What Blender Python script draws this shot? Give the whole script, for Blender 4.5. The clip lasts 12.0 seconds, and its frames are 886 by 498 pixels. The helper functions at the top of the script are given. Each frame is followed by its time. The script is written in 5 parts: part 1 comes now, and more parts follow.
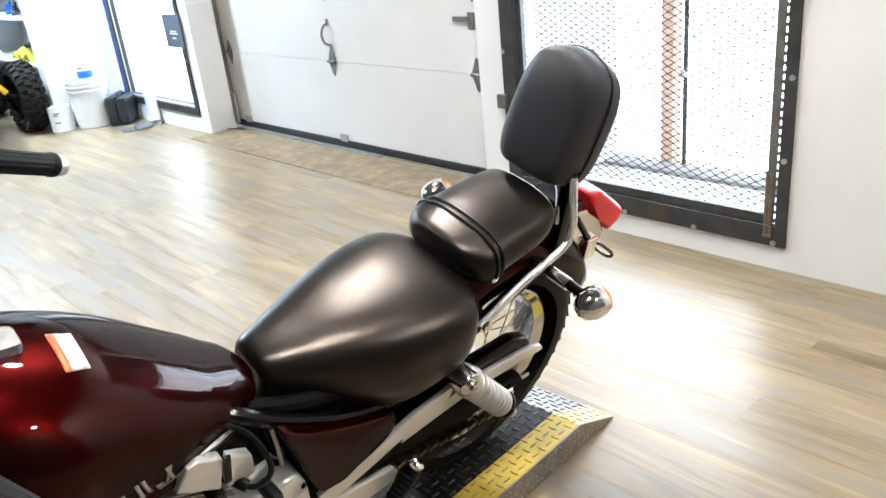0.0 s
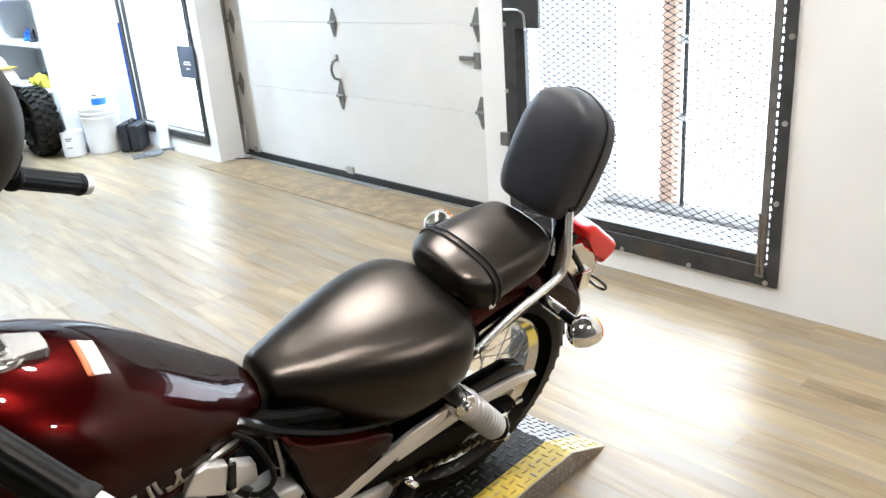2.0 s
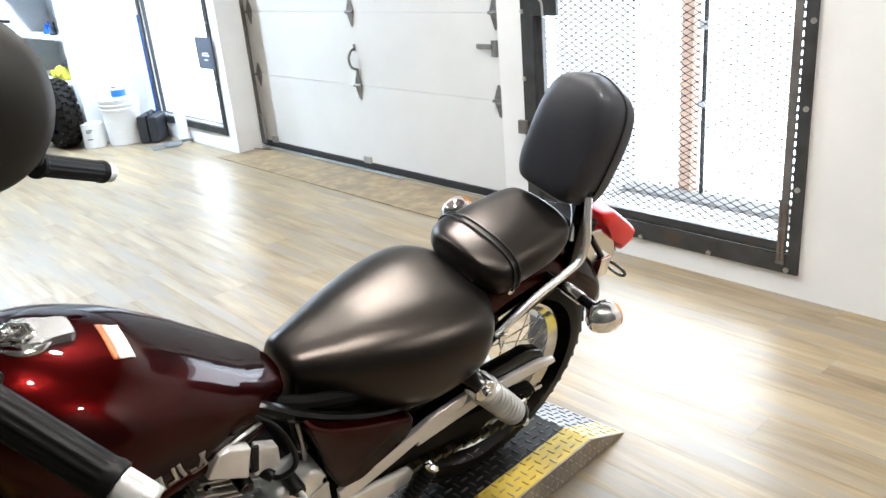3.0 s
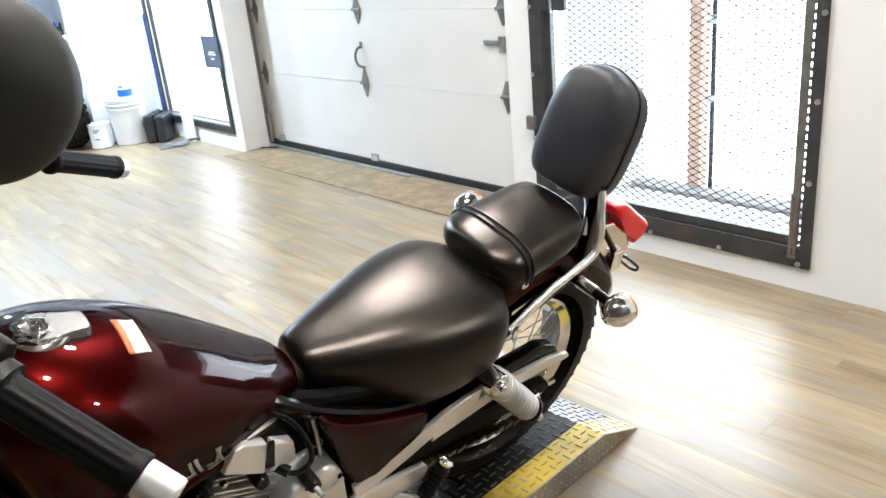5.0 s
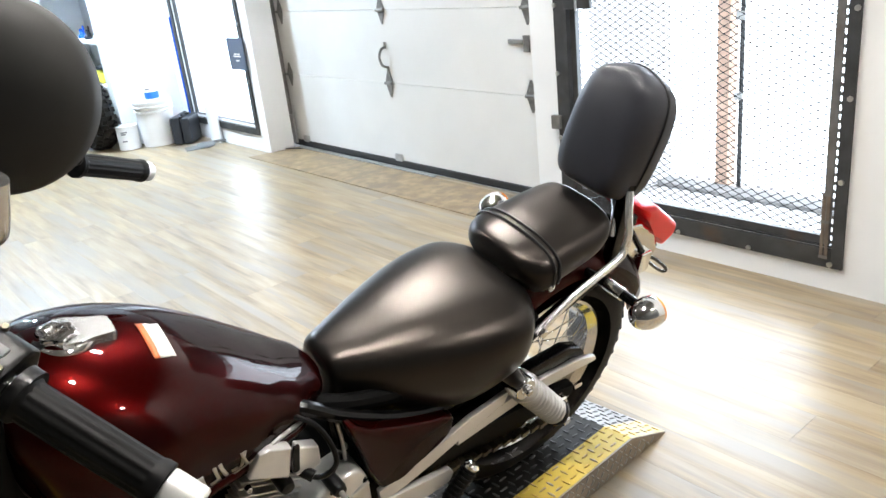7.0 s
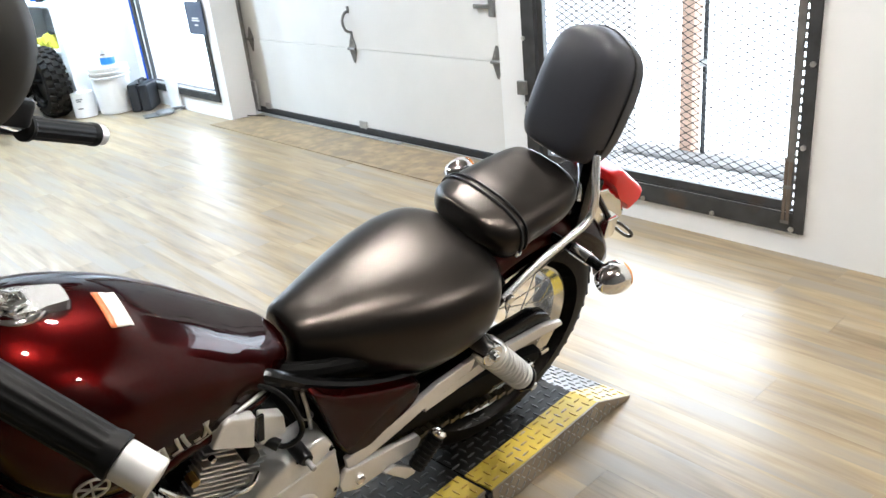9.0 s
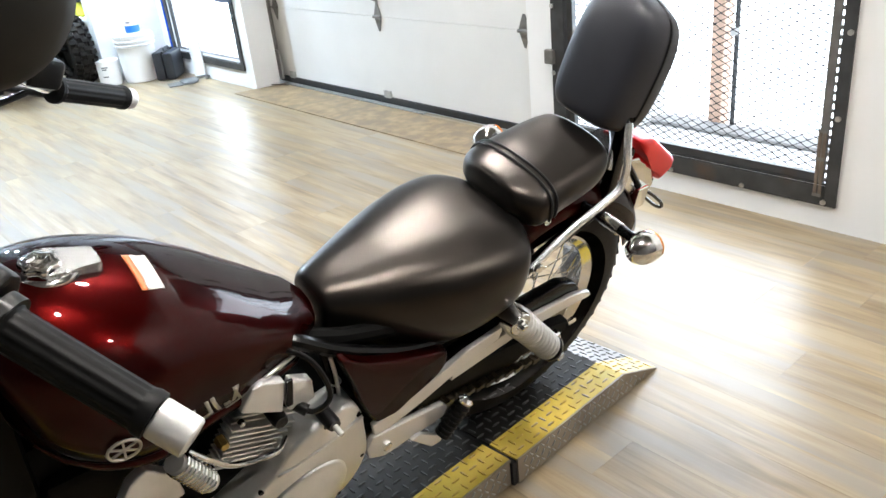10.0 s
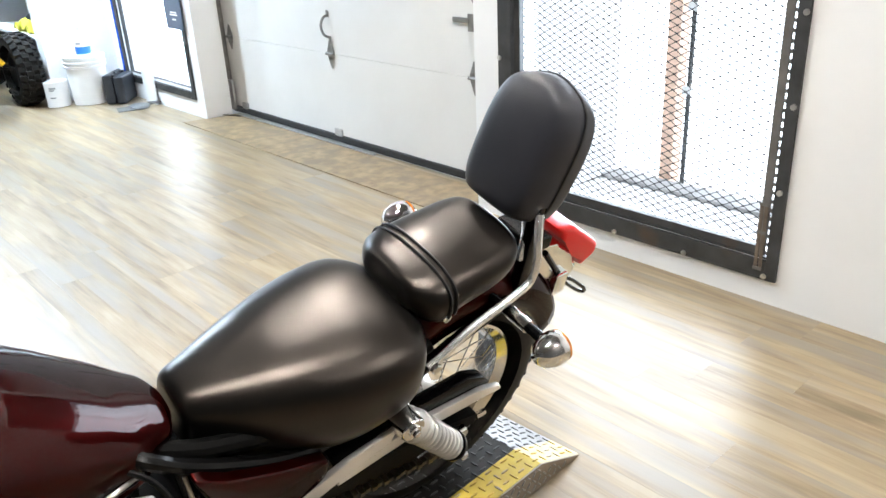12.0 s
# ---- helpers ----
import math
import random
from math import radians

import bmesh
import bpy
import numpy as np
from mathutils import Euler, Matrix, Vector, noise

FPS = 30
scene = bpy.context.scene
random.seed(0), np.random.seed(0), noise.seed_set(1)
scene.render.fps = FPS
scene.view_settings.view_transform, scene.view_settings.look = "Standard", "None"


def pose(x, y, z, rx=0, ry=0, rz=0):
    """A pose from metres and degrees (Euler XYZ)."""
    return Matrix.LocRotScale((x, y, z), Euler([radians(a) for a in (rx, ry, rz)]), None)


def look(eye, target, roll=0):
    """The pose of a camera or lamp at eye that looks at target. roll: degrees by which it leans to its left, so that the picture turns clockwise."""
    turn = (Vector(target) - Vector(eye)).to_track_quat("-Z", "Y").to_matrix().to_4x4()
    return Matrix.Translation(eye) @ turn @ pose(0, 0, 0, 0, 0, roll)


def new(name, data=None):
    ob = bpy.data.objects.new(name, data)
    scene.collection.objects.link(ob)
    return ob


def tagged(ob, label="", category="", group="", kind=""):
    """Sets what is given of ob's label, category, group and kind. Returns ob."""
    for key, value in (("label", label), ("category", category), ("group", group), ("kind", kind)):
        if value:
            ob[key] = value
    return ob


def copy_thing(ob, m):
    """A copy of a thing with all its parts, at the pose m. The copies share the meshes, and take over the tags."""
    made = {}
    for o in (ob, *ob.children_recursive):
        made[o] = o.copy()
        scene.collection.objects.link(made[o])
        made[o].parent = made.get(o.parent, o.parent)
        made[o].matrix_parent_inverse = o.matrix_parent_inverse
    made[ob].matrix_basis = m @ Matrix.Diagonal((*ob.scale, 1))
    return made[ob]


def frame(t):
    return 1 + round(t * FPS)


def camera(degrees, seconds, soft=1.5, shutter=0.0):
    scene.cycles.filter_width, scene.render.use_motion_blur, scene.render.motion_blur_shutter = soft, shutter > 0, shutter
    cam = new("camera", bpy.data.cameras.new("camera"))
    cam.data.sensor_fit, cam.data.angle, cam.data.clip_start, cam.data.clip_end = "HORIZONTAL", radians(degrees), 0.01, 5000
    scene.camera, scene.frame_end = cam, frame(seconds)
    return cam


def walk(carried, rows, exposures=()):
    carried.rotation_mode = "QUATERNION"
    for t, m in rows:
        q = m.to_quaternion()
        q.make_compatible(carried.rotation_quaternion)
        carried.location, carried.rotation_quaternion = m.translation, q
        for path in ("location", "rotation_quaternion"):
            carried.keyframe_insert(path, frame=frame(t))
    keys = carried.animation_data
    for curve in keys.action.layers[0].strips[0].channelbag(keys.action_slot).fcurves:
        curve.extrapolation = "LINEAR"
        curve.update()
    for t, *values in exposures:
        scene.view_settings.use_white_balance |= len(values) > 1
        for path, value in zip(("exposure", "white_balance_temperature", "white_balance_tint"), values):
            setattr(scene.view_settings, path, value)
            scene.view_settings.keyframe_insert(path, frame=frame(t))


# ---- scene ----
cam = camera(58.0, 12.0)
PATH = [
    (0, (1.506, -0.926, 1.272), (0.134, 0.303, 0.493), -6.1),
    (0.5, (1.526, -0.938, 1.285), (0.18, 0.329, 0.522), -7.1),
    (1, (1.541, -0.954, 1.284), (0.222, 0.352, 0.539), -6.6),
    (1.5, (1.548, -0.964, 1.282), (0.197, 0.311, 0.543), -5.3),
    (2, (1.563, -0.977, 1.285), (0.17, 0.277, 0.589), -4.4),
    (2.5, (1.564, -0.977, 1.28), (0.166, 0.264, 0.569), -4.7),
    (3, (1.566, -0.985, 1.279), (0.148, 0.231, 0.564), -5.1),
    (3.2, (1.566, -0.986, 1.281), (0.147, 0.229, 0.567), -4.9),
    (4.8, (1.553, -0.996, 1.272), (0.136, 0.224, 0.564), -4.9),
    (5, (1.552, -0.994, 1.27), (0.126, 0.211, 0.553), -5.6),
    (5.5, (1.549, -0.994, 1.264), (0.131, 0.204, 0.52), -5.5),
    (6, (1.543, -0.992, 1.256), (0.124, 0.183, 0.478), -5.9),
    (6.5, (1.528, -0.983, 1.255), (0.119, 0.18, 0.442), -6.2),
    (6.7, (1.537, -0.984, 1.267), (0.07, 0.164, 0.539), -6.7),
    (8.3, (1.542, -0.986, 1.272), (0.114, 0.225, 0.568), -5.6),
    (8.5, (1.538, -0.981, 1.265), (0.134, 0.239, 0.53), -5.7),
    (9, (1.526, -0.975, 1.256), (0.134, 0.223, 0.464), -5.9),
    (9.5, (1.52, -0.981, 1.25), (0.092, 0.155, 0.43), -5.5),
    (10, (1.51, -0.98, 1.244), (0.1, 0.155, 0.395), -6.1),
    (10.5, (1.514, -1.002, 1.259), (0.039, 0.081, 0.452), -4.8),
    (10.8, (1.521, -1.027, 1.268), (0.011, 0.062, 0.537), -3.3),
    (11, (1.536, -1.048, 1.27), (0.026, 0.047, 0.546), -3.0),
    (11.2, (1.537, -1.056, 1.276), (0.073, 0.09, 0.538), -4.7),
    (11.5, (1.525, -1.005, 1.286), (0.148, 0.245, 0.549), -5.7),
    (11.7, (1.507, -0.915, 1.288), (0.114, 0.317, 0.551), -6.3),
    (12, (1.482, -0.775, 1.297), (0.107, 0.437, 0.497), -2.8),
]
walk(cam, [(t, look(eye, target, roll)) for t, eye, target, roll in PATH])

# ---- world, sun and large lights ----
world = bpy.data.worlds.new("sky")
scene.world = world
world.use_nodes = True
wn, wl = world.node_tree.nodes, world.node_tree.links
sky = wn.new("ShaderNodeTexSky")
sky.sky_type = "NISHITA"
sky.sun_disc = False
sky.sun_elevation, sky.sun_rotation = radians(35), radians(20)
wl.new(sky.outputs[0], wn["Background"].inputs[0])
wn["Background"].inputs[1].default_value = 0.12
sun = new("sun", bpy.data.lights.new("sun", "SUN"))
sun.data.energy, sun.data.angle, sun.data.color = 2.0, radians(0.5), (1.0, 0.95, 0.88)
sun.matrix_world = look((0, 0, 10), (-1.0, -4.0, 5.5))
# the sky's light in the gate opening
day = new("gate_daylight", bpy.data.lights.new("gate_daylight", "AREA"))
day.data.shape, day.data.size, day.data.size_y = "RECTANGLE", 1.08, 1.26
day.data.energy, day.data.color = 44.0, (0.76, 0.87, 1.0)
day.matrix_world = look((-0.18, 1.76, 0.83), (-0.18, 0.0, 0.83))
scene.view_settings.exposure = 0.23


# ---- materials ----
def mat(name, colour, rough=0.5, metal=0.0, coat=0.0, vary=0.0, scale=8.0, bump=0.0, bscale=120.0, rvary=0.0, spec=0.5, stain=None, stain_at=(0.55, 0.75), emit=0.0, coat_rough=0.03):
    m = bpy.data.materials.new(name)
    m.use_nodes = True
    n, l = m.node_tree.nodes, m.node_tree.links
    b = n["Principled BSDF"]
    b.inputs["Base Color"].default_value = (*colour, 1)
    b.inputs["Roughness"].default_value = rough
    b.inputs["Metallic"].default_value = metal
    b.inputs["Coat Weight"].default_value = coat
    b.inputs["Coat Roughness"].default_value = coat_rough
    b.inputs["Specular IOR Level"].default_value = spec
    if emit:
        b.inputs["Emission Color"].default_value = (*colour, 1)
        b.inputs["Emission Strength"].default_value = emit
    tc = n.new("ShaderNodeTexCoord")
    out = None
    if vary:
        t = n.new("ShaderNodeTexNoise")
        t.inputs["Scale"].default_value, t.inputs["Detail"].default_value = scale, 6
        l.new(tc.outputs["Object"], t.inputs["Vector"])
        r = n.new("ShaderNodeMapRange")
        r.inputs["From Min"].default_value, r.inputs["From Max"].default_value = 0.3, 0.7
        r.inputs["To Min"].default_value, r.inputs["To Max"].default_value = 1 - vary, 1 + vary
        l.new(t.outputs[0], r.inputs[0])
        v = n.new("ShaderNodeHueSaturation")
        v.inputs["Color"].default_value = (*colour, 1)
        l.new(r.outputs[0], v.inputs["Value"])
        out = v.outputs[0]
    if stain:
        t = n.new("ShaderNodeTexNoise")
        t.inputs["Scale"].default_value, t.inputs["Detail"].default_value = scale * 0.45, 8
        l.new(tc.outputs["Object"], t.inputs["Vector"])
        r = n.new("ShaderNodeMapRange")
        r.inputs["From Min"].default_value, r.inputs["From Max"].default_value = stain_at
        l.new(t.outputs[0], r.inputs[0])
        x = n.new("ShaderNodeMixRGB")
        x.inputs[1].default_value, x.inputs[2].default_value = (*colour, 1), (*stain, 1)
        if out:
            l.new(out, x.inputs[1])
        l.new(r.outputs[0], x.inputs[0])
        out = x.outputs[0]
    if out:
        l.new(out, b.inputs["Base Color"])
    if rvary:
        t = n.new("ShaderNodeTexNoise")
        t.inputs["Scale"].default_value, t.inputs["Detail"].default_value = scale * 1.7, 5
        l.new(tc.outputs["Object"], t.inputs["Vector"])
        r = n.new("ShaderNodeMapRange")
        r.inputs["From Min"].default_value, r.inputs["From Max"].default_value = 0.3, 0.7
        r.inputs["To Min"].default_value, r.inputs["To Max"].default_value = max(0.02, rough - rvary), rough + rvary
        l.new(t.outputs[0], r.inputs[0])
        l.new(r.outputs[0], b.inputs["Roughness"])
    if bump:
        t = n.new("ShaderNodeTexNoise")
        t.inputs["Scale"].default_value, t.inputs["Detail"].default_value = bscale, 4
        l.new(tc.outputs["Object"], t.inputs["Vector"])
        p = n.new("ShaderNodeBump")
        p.inputs["Strength"].default_value, p.inputs["Distance"].default_value = bump, 0.002
        l.new(t.outputs[0], p.inputs["Height"])
        l.new(p.outputs[0], b.inputs["Normal"])
    return m


def wood_floor():
    """Tan oak print: long grain, grey-brown streaks, narrow strips of their own tone, dull gloss."""
    m = mat("oak_vinyl", (0.40, 0.31, 0.20), rough=0.30, spec=0.5)
    n, l = m.node_tree.nodes, m.node_tree.links
    b = n["Principled BSDF"]
    tc, oi = n.new("ShaderNodeTexCoord"), n.new("ShaderNodeObjectInfo")

    def node(kind, **values):
        q = n.new(kind)
        for key, value in values.items():
            q.inputs[key.replace("_", " ")].default_value = value
        return q

    def math_node(op, a, c):
        q = n.new("ShaderNodeMath")
        q.operation = op
        for k, v in enumerate((a, c)):
            if isinstance(v, (int, float)):
                q.inputs[k].default_value = v
            else:
                l.new(v, q.inputs[k])
        return q.outputs[0]

    sep = n.new("ShaderNodeSeparateXYZ")
    l.new(tc.outputs["Object"], sep.inputs[0])
    strip = math_node("FLOOR", math_node("DIVIDE", sep.outputs[1], 0.075), 0)
    key = n.new("ShaderNodeCombineXYZ")
    l.new(strip, key.inputs[0])
    l.new(oi.outputs["Random"], key.inputs[1])
    white = n.new("ShaderNodeTexWhiteNoise")
    l.new(key.outputs[0], white.inputs["Vector"])
    place = n.new("ShaderNodeCombineXYZ")
    l.new(math_node("ADD", sep.outputs[0], math_node("MULTIPLY", white.outputs["Value"], 31.0)), place.inputs[0])
    l.new(math_node("MULTIPLY", sep.outputs[1], 7.5), place.inputs[1])
    l.new(math_node("MULTIPLY", white.outputs["Value"], 17.0), place.inputs[2])
    grain = node("ShaderNodeTexNoise", Scale=2.3, Detail=2.5, Distortion=0.5)
    l.new(place.outputs[0], grain.inputs["Vector"])
    fine = node("ShaderNodeTexNoise", Scale=19.0, Detail=3.0)
    l.new(place.outputs[0], fine.inputs["Vector"])
    blot = node("ShaderNodeTexNoise", Scale=1.7, Detail=1.5)
    l.new(place.outputs[0], blot.inputs["Vector"])
    thin = n.new("ShaderNodeCombineXYZ")
    l.new(math_node("ADD", sep.outputs[0], math_node("MULTIPLY", white.outputs["Value"], 13.0)), thin.inputs[0])
    l.new(math_node("MULTIPLY", sep.outputs[1], 26.0), thin.inputs[1])
    line = node("ShaderNodeTexNoise", Scale=3.4, Detail=3.0, Distortion=0.8)
    l.new(thin.outputs[0], line.inputs["Vector"])
    value = math_node("ADD", math_node("MULTIPLY", grain.outputs[0], 0.66), math_node("ADD", math_node("MULTIPLY", fine.outputs[0], 0.08), math_node("MULTIPLY", line.outputs[0], 0.26)))
    ramp = n.new("ShaderNodeValToRGB")
    e = ramp.color_ramp.elements
    e[0].position, e[0].color = 0.32, (0.150, 0.106, 0.058, 1)
    e[1].position, e[1].color = 0.63, (0.329, 0.260, 0.166, 1)
    k = ramp.color_ramp.elements.new(0.45)
    k.color = (0.236, 0.175, 0.102, 1)
    k = ramp.color_ramp.elements.new(0.54)
    k.color = (0.288, 0.217, 0.128, 1)
    l.new(value, ramp.inputs[0])
    grey = n.new("ShaderNodeMixRGB")
    grey.inputs[2].default_value = (0.230, 0.202, 0.165, 1)
    br = node("ShaderNodeMapRange", From_Min=0.46, From_Max=0.66, To_Min=0.0, To_Max=0.85)
    l.new(blot.outputs[0], br.inputs[0])
    l.new(br.outputs[0], grey.inputs[0])
    l.new(ramp.outputs[0], grey.inputs[1])
    tone = node("ShaderNodeMapRange", To_Min=0.87, To_Max=1.10)
    l.new(white.outputs["Value"], tone.inputs[0])
    v = n.new("ShaderNodeHueSaturation")
    l.new(grey.outputs[0], v.inputs["Color"])
    l.new(tone.outputs[0], v.inputs["Value"])
    scuff = node("ShaderNodeTexNoise", Scale=23.0, Detail=3.0, Distortion=0.3)
    geo = n.new("ShaderNodeNewGeometry")
    l.new(geo.outputs["Position"], scuff.inputs["Vector"])
    sr = node("ShaderNodeMapRange", From_Min=0.74, From_Max=0.80, To_Max=0.25)
    l.new(scuff.outputs[0], sr.inputs[0])
    dirt = n.new("ShaderNodeMixRGB")
    dirt.inputs[2].default_value = (0.117, 0.094, 0.071, 1)
    l.new(sr.outputs[0], dirt.inputs[0])
    l.new(v.outputs[0], dirt.inputs[1])
    l.new(dirt.outputs[0], b.inputs["Base Color"])
    rr = node("ShaderNodeMapRange", To_Min=0.30, To_Max=0.38)
    l.new(grain.outputs[0], rr.inputs[0])
    l.new(rr.outputs[0], b.inputs["Roughness"])
    p = n.new("ShaderNodeBump")
    p.inputs["Strength"].default_value, p.inputs["Distance"].default_value = 0.04, 0.001
    l.new(fine.outputs[0], p.inputs["Height"])
    l.new(p.outputs[0], b.inputs["Normal"])
    return m


M_FLOOR = wood_floor()
M_GROUT = mat("floor_joint", (0.22, 0.165, 0.10), 0.7, vary=0.2, scale=8)
M_WALL = mat("white_wall_paint", (0.80, 0.815, 0.83), 0.55, vary=0.03, scale=3, bump=0.12, bscale=60)
M_CEIL = mat("dark_ceiling", (0.075, 0.068, 0.060), 0.8, vary=0.1, scale=3)
M_WALLB = mat("dark_unseen_wall", (0.06, 0.06, 0.06), 0.6, vary=0.05, scale=3)
M_DOORW = mat("white_steel_door", (0.70, 0.695, 0.68), 0.38, vary=0.025, scale=4, bump=0.10, bscale=240, rvary=0.06)
M_GALV = mat("galvanised_steel", (0.50, 0.50, 0.49), 0.38, metal=0.9, vary=0.12, scale=30, rvary=0.08)
M_IRON = mat("black_iron", (0.050, 0.052, 0.054), 0.5, metal=0.35, vary=0.25, scale=14, bump=0.2, bscale=90, stain=(0.10, 0.06, 0.035), stain_at=(0.62, 0.85))
M_STILE = mat("bare_grey_steel", (0.16, 0.155, 0.145), 0.5, metal=0.3, vary=0.2, scale=20, stain=(0.10, 0.06, 0.035), stain_at=(0.6, 0.8))
M_DOORHW = mat("dull_zinc_hardware", (0.23, 0.225, 0.215), 0.42, metal=0.55, vary=0.2, scale=40)
M_SILL = mat("grey_sill", (0.30, 0.30, 0.30), 0.7, vary=0.15, scale=10)
M_MESHW = mat("mesh_wire", (0.012, 0.012, 0.013), 0.65, spec=0.1)
M_RUBBERSEAL = mat("rubber_seal", (0.012, 0.012, 0.013), 0.6)
M_WOODTRIM = mat("rusty_steel", (0.135, 0.105, 0.08), 0.6, vary=0.35, scale=20, bump=0.3, bscale=70)
M_OSB = mat("worn_plywood", (0.25, 0.180, 0.102), 0.5, vary=0.32, scale=15, bump=0.25, bscale=60, stain=(0.17, 0.13, 0.085), stain_at=(0.48, 0.66))
M_PLATE = mat("black_tread_plate", (0.015, 0.0138, 0.012), 0.44, metal=0.0, spec=0.26, vary=0.22, scale=9, rvary=0.10, bump=0.08, bscale=90)
M_WORN = mat("worn_tread_bars", (0.12, 0.12, 0.12), 0.32, metal=0.7, vary=0.25, scale=30)
M_WORNY = mat("worn_yellow_bars", (0.56, 0.38, 0.07), 0.34, metal=0.1, vary=0.2, scale=30, stain=(0.45, 0.42, 0.36), stain_at=(0.5, 0.7))
M_YELLOW = mat("yellow_paint_on_plate", (0.60, 0.43, 0.05), 0.42, vary=0.12, scale=9, rvary=0.1, stain=(0.30, 0.23, 0.07), stain_at=(0.60, 0.80), bump=0.08, bscale=90)
M_RAMP = mat("scuffed_grey_plate", (0.22, 0.22, 0.22), 0.34, metal=0.5, vary=0.2, scale=14, rvary=0.08, stain=(0.30, 0.30, 0.30), stain_at=(0.45, 0.65))
M_RAMPY = mat("faded_yellow_plate", (0.62, 0.50, 0.20), 0.38, metal=0.1, vary=0.15, scale=14, stain=(0.50, 0.46, 0.36), stain_at=(0.45, 0.65))
M_RAW = mat("raw_tread_plate", (0.34, 0.295, 0.24), 0.42, metal=0.6, vary=0.2, scale=9, rvary=0.1)
M_PAINT = mat("maroon_metallic_paint", (0.029, 0.0010, 0.0009), 0.30, metal=0.85, coat=0.40, vary=0.12, scale=900, coat_rough=0.008, spec=0.2)
M_PAINT.node_tree.nodes["Principled BSDF"].inputs["Specular Tint"].default_value = (0.20, 0.01, 0.01, 1)
M_LEATHER = mat("black_vinyl_leather", (0.0045, 0.0043, 0.0041), 0.31, vary=0.1, scale=6, bump=0.07, bscale=420, spec=0.44)
M_LEATHER.node_tree.nodes["Principled BSDF"].inputs["Specular Tint"].default_value = (1.0, 0.85, 0.75, 1)
M_LEATHER2 = mat("grey_black_vinyl", (0.030, 0.032, 0.041), 0.42, vary=0.15, scale=6, bump=0.16, bscale=420, spec=0.45)
M_STITCH = mat("seam_piping", (0.008, 0.008, 0.009), 0.45)
M_SATIN = mat("satin_chrome", (0.90, 0.90, 0.895), 0.26, metal=0.78)
M_CHROME = mat("chrome", (0.90, 0.90, 0.89), 0.12, metal=1.0)
M_ALU = mat("polished_aluminium", (0.86, 0.85, 0.83), 0.27, metal=0.55)
M_PLATEALU = mat("matt_aluminium_cover", (0.86, 0.85, 0.84), 0.30, metal=0.45, vary=0.04, scale=30)
M_CAST = mat("cast_aluminium", (0.80, 0.79, 0.77), 0.28, metal=0.68, vary=0.08, scale=14, bump=0.12, bscale=160)
M_SHOCK = mat("silver_shock_spring", (0.66, 0.66, 0.65), 0.24, metal=0.45)
M_BLACK = mat("black_painted_steel", (0.003, 0.003, 0.0032), 0.20, spec=0.2)
M_PLASTIC = mat("black_plastic", (0.005, 0.005, 0.005), 0.33, vary=0.15, scale=20, spec=0.22)
M_MIRRORB = mat("mirror_back_plastic", (0.026, 0.026, 0.0245), 0.58, vary=0.1, scale=30, spec=0.35)
M_GRIP = mat("grip_rubber", (0.006, 0.006, 0.006), 0.5, spec=0.15, vary=0.15, scale=30)
M_TYRE = mat("tyre_rubber", (0.010, 0.009, 0.008), 0.62, spec=0.15, vary=0.25, scale=16, bump=0.15, bscale=80, stain=(0.035, 0.027, 0.018), stain_at=(0.55, 0.8))
M_RED = mat("red_lens", (0.88, 0.022, 0.024), 0.34)
M_RED.node_tree.nodes["Principled BSDF"].inputs["Subsurface Weight"].default_value = 0.35
M_RED.node_tree.nodes["Principled BSDF"].inputs["Subsurface Radius"].default_value = (1.0, 0.25, 0.25)
M_RED.node_tree.nodes["Principled BSDF"].inputs["Subsurface Scale"].default_value = 0.02
M_AMBER = mat("amber_lens", (0.65, 0.20, 0.02), 0.12, coat=0.5)
M_LABELW = mat("label_white", (0.80, 0.76, 0.70), 0.4)
M_LABELO = mat("label_orange", (0.75, 0.19, 0.06), 0.4)
M_SILVER = mat("silver_badge", (0.55, 0.53, 0.49), 0.3, metal=0.7)
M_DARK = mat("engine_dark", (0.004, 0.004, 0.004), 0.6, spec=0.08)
M_SPRING = mat("chain_steel", (0.10, 0.085, 0.06), 0.4, metal=0.8, vary=0.3, scale=60)
M_WHITEP = mat("white_plastic", (0.78, 0.79, 0.80), 0.35, vary=0.03, scale=12)
M_BLUE = mat("blue_plastic", (0.01, 0.10, 0.62), 0.25, coat=0.3)
M_BLUEL = mat("blue_label", (0.02, 0.17, 0.72), 0.4)
M_GREYTXT = mat("print_grey", (0.16, 0.17, 0.19), 0.6)
M_PAN = mat("grey_dustpan_plastic", (0.11, 0.115, 0.12), 0.45, vary=0.2, scale=16)
M_CASE = mat("dark_case_plastic", (0.022, 0.026, 0.034), 0.42, vary=0.2, scale=12)
M_SIGN = mat("blue_grey_sign", (0.075, 0.095, 0.135), 0.4, vary=0.08, scale=10)
M_YCLOTH = mat("yellow_cloth", (0.50, 0.46, 0.05), 0.85, vary=0.25, scale=20, bump=0.3, bscale=80)
M_YELLOWP = mat("yellow_plastic", (0.75, 0.43, 0.02), 0.3)
M_BRICK = mat("orange_painted_wood", (0.72, 0.50, 0.38), 0.85, vary=0.15, scale=20)
M_LAMP = mat("lamp_glow", (1.0, 0.955, 0.895), 0.5, emit=800.0)
M_FILLC = mat("cool_fill_glow", (0.68, 0.84, 1.0), 0.5, emit=2800.0)
M_OUT = mat("outdoor_glow", (0.84, 0.92, 1.0), 0.9, emit=3.0)
M_OUT2 = mat("far_outdoor_glow", (0.80, 0.90, 1.0), 0.9, emit=3.6)
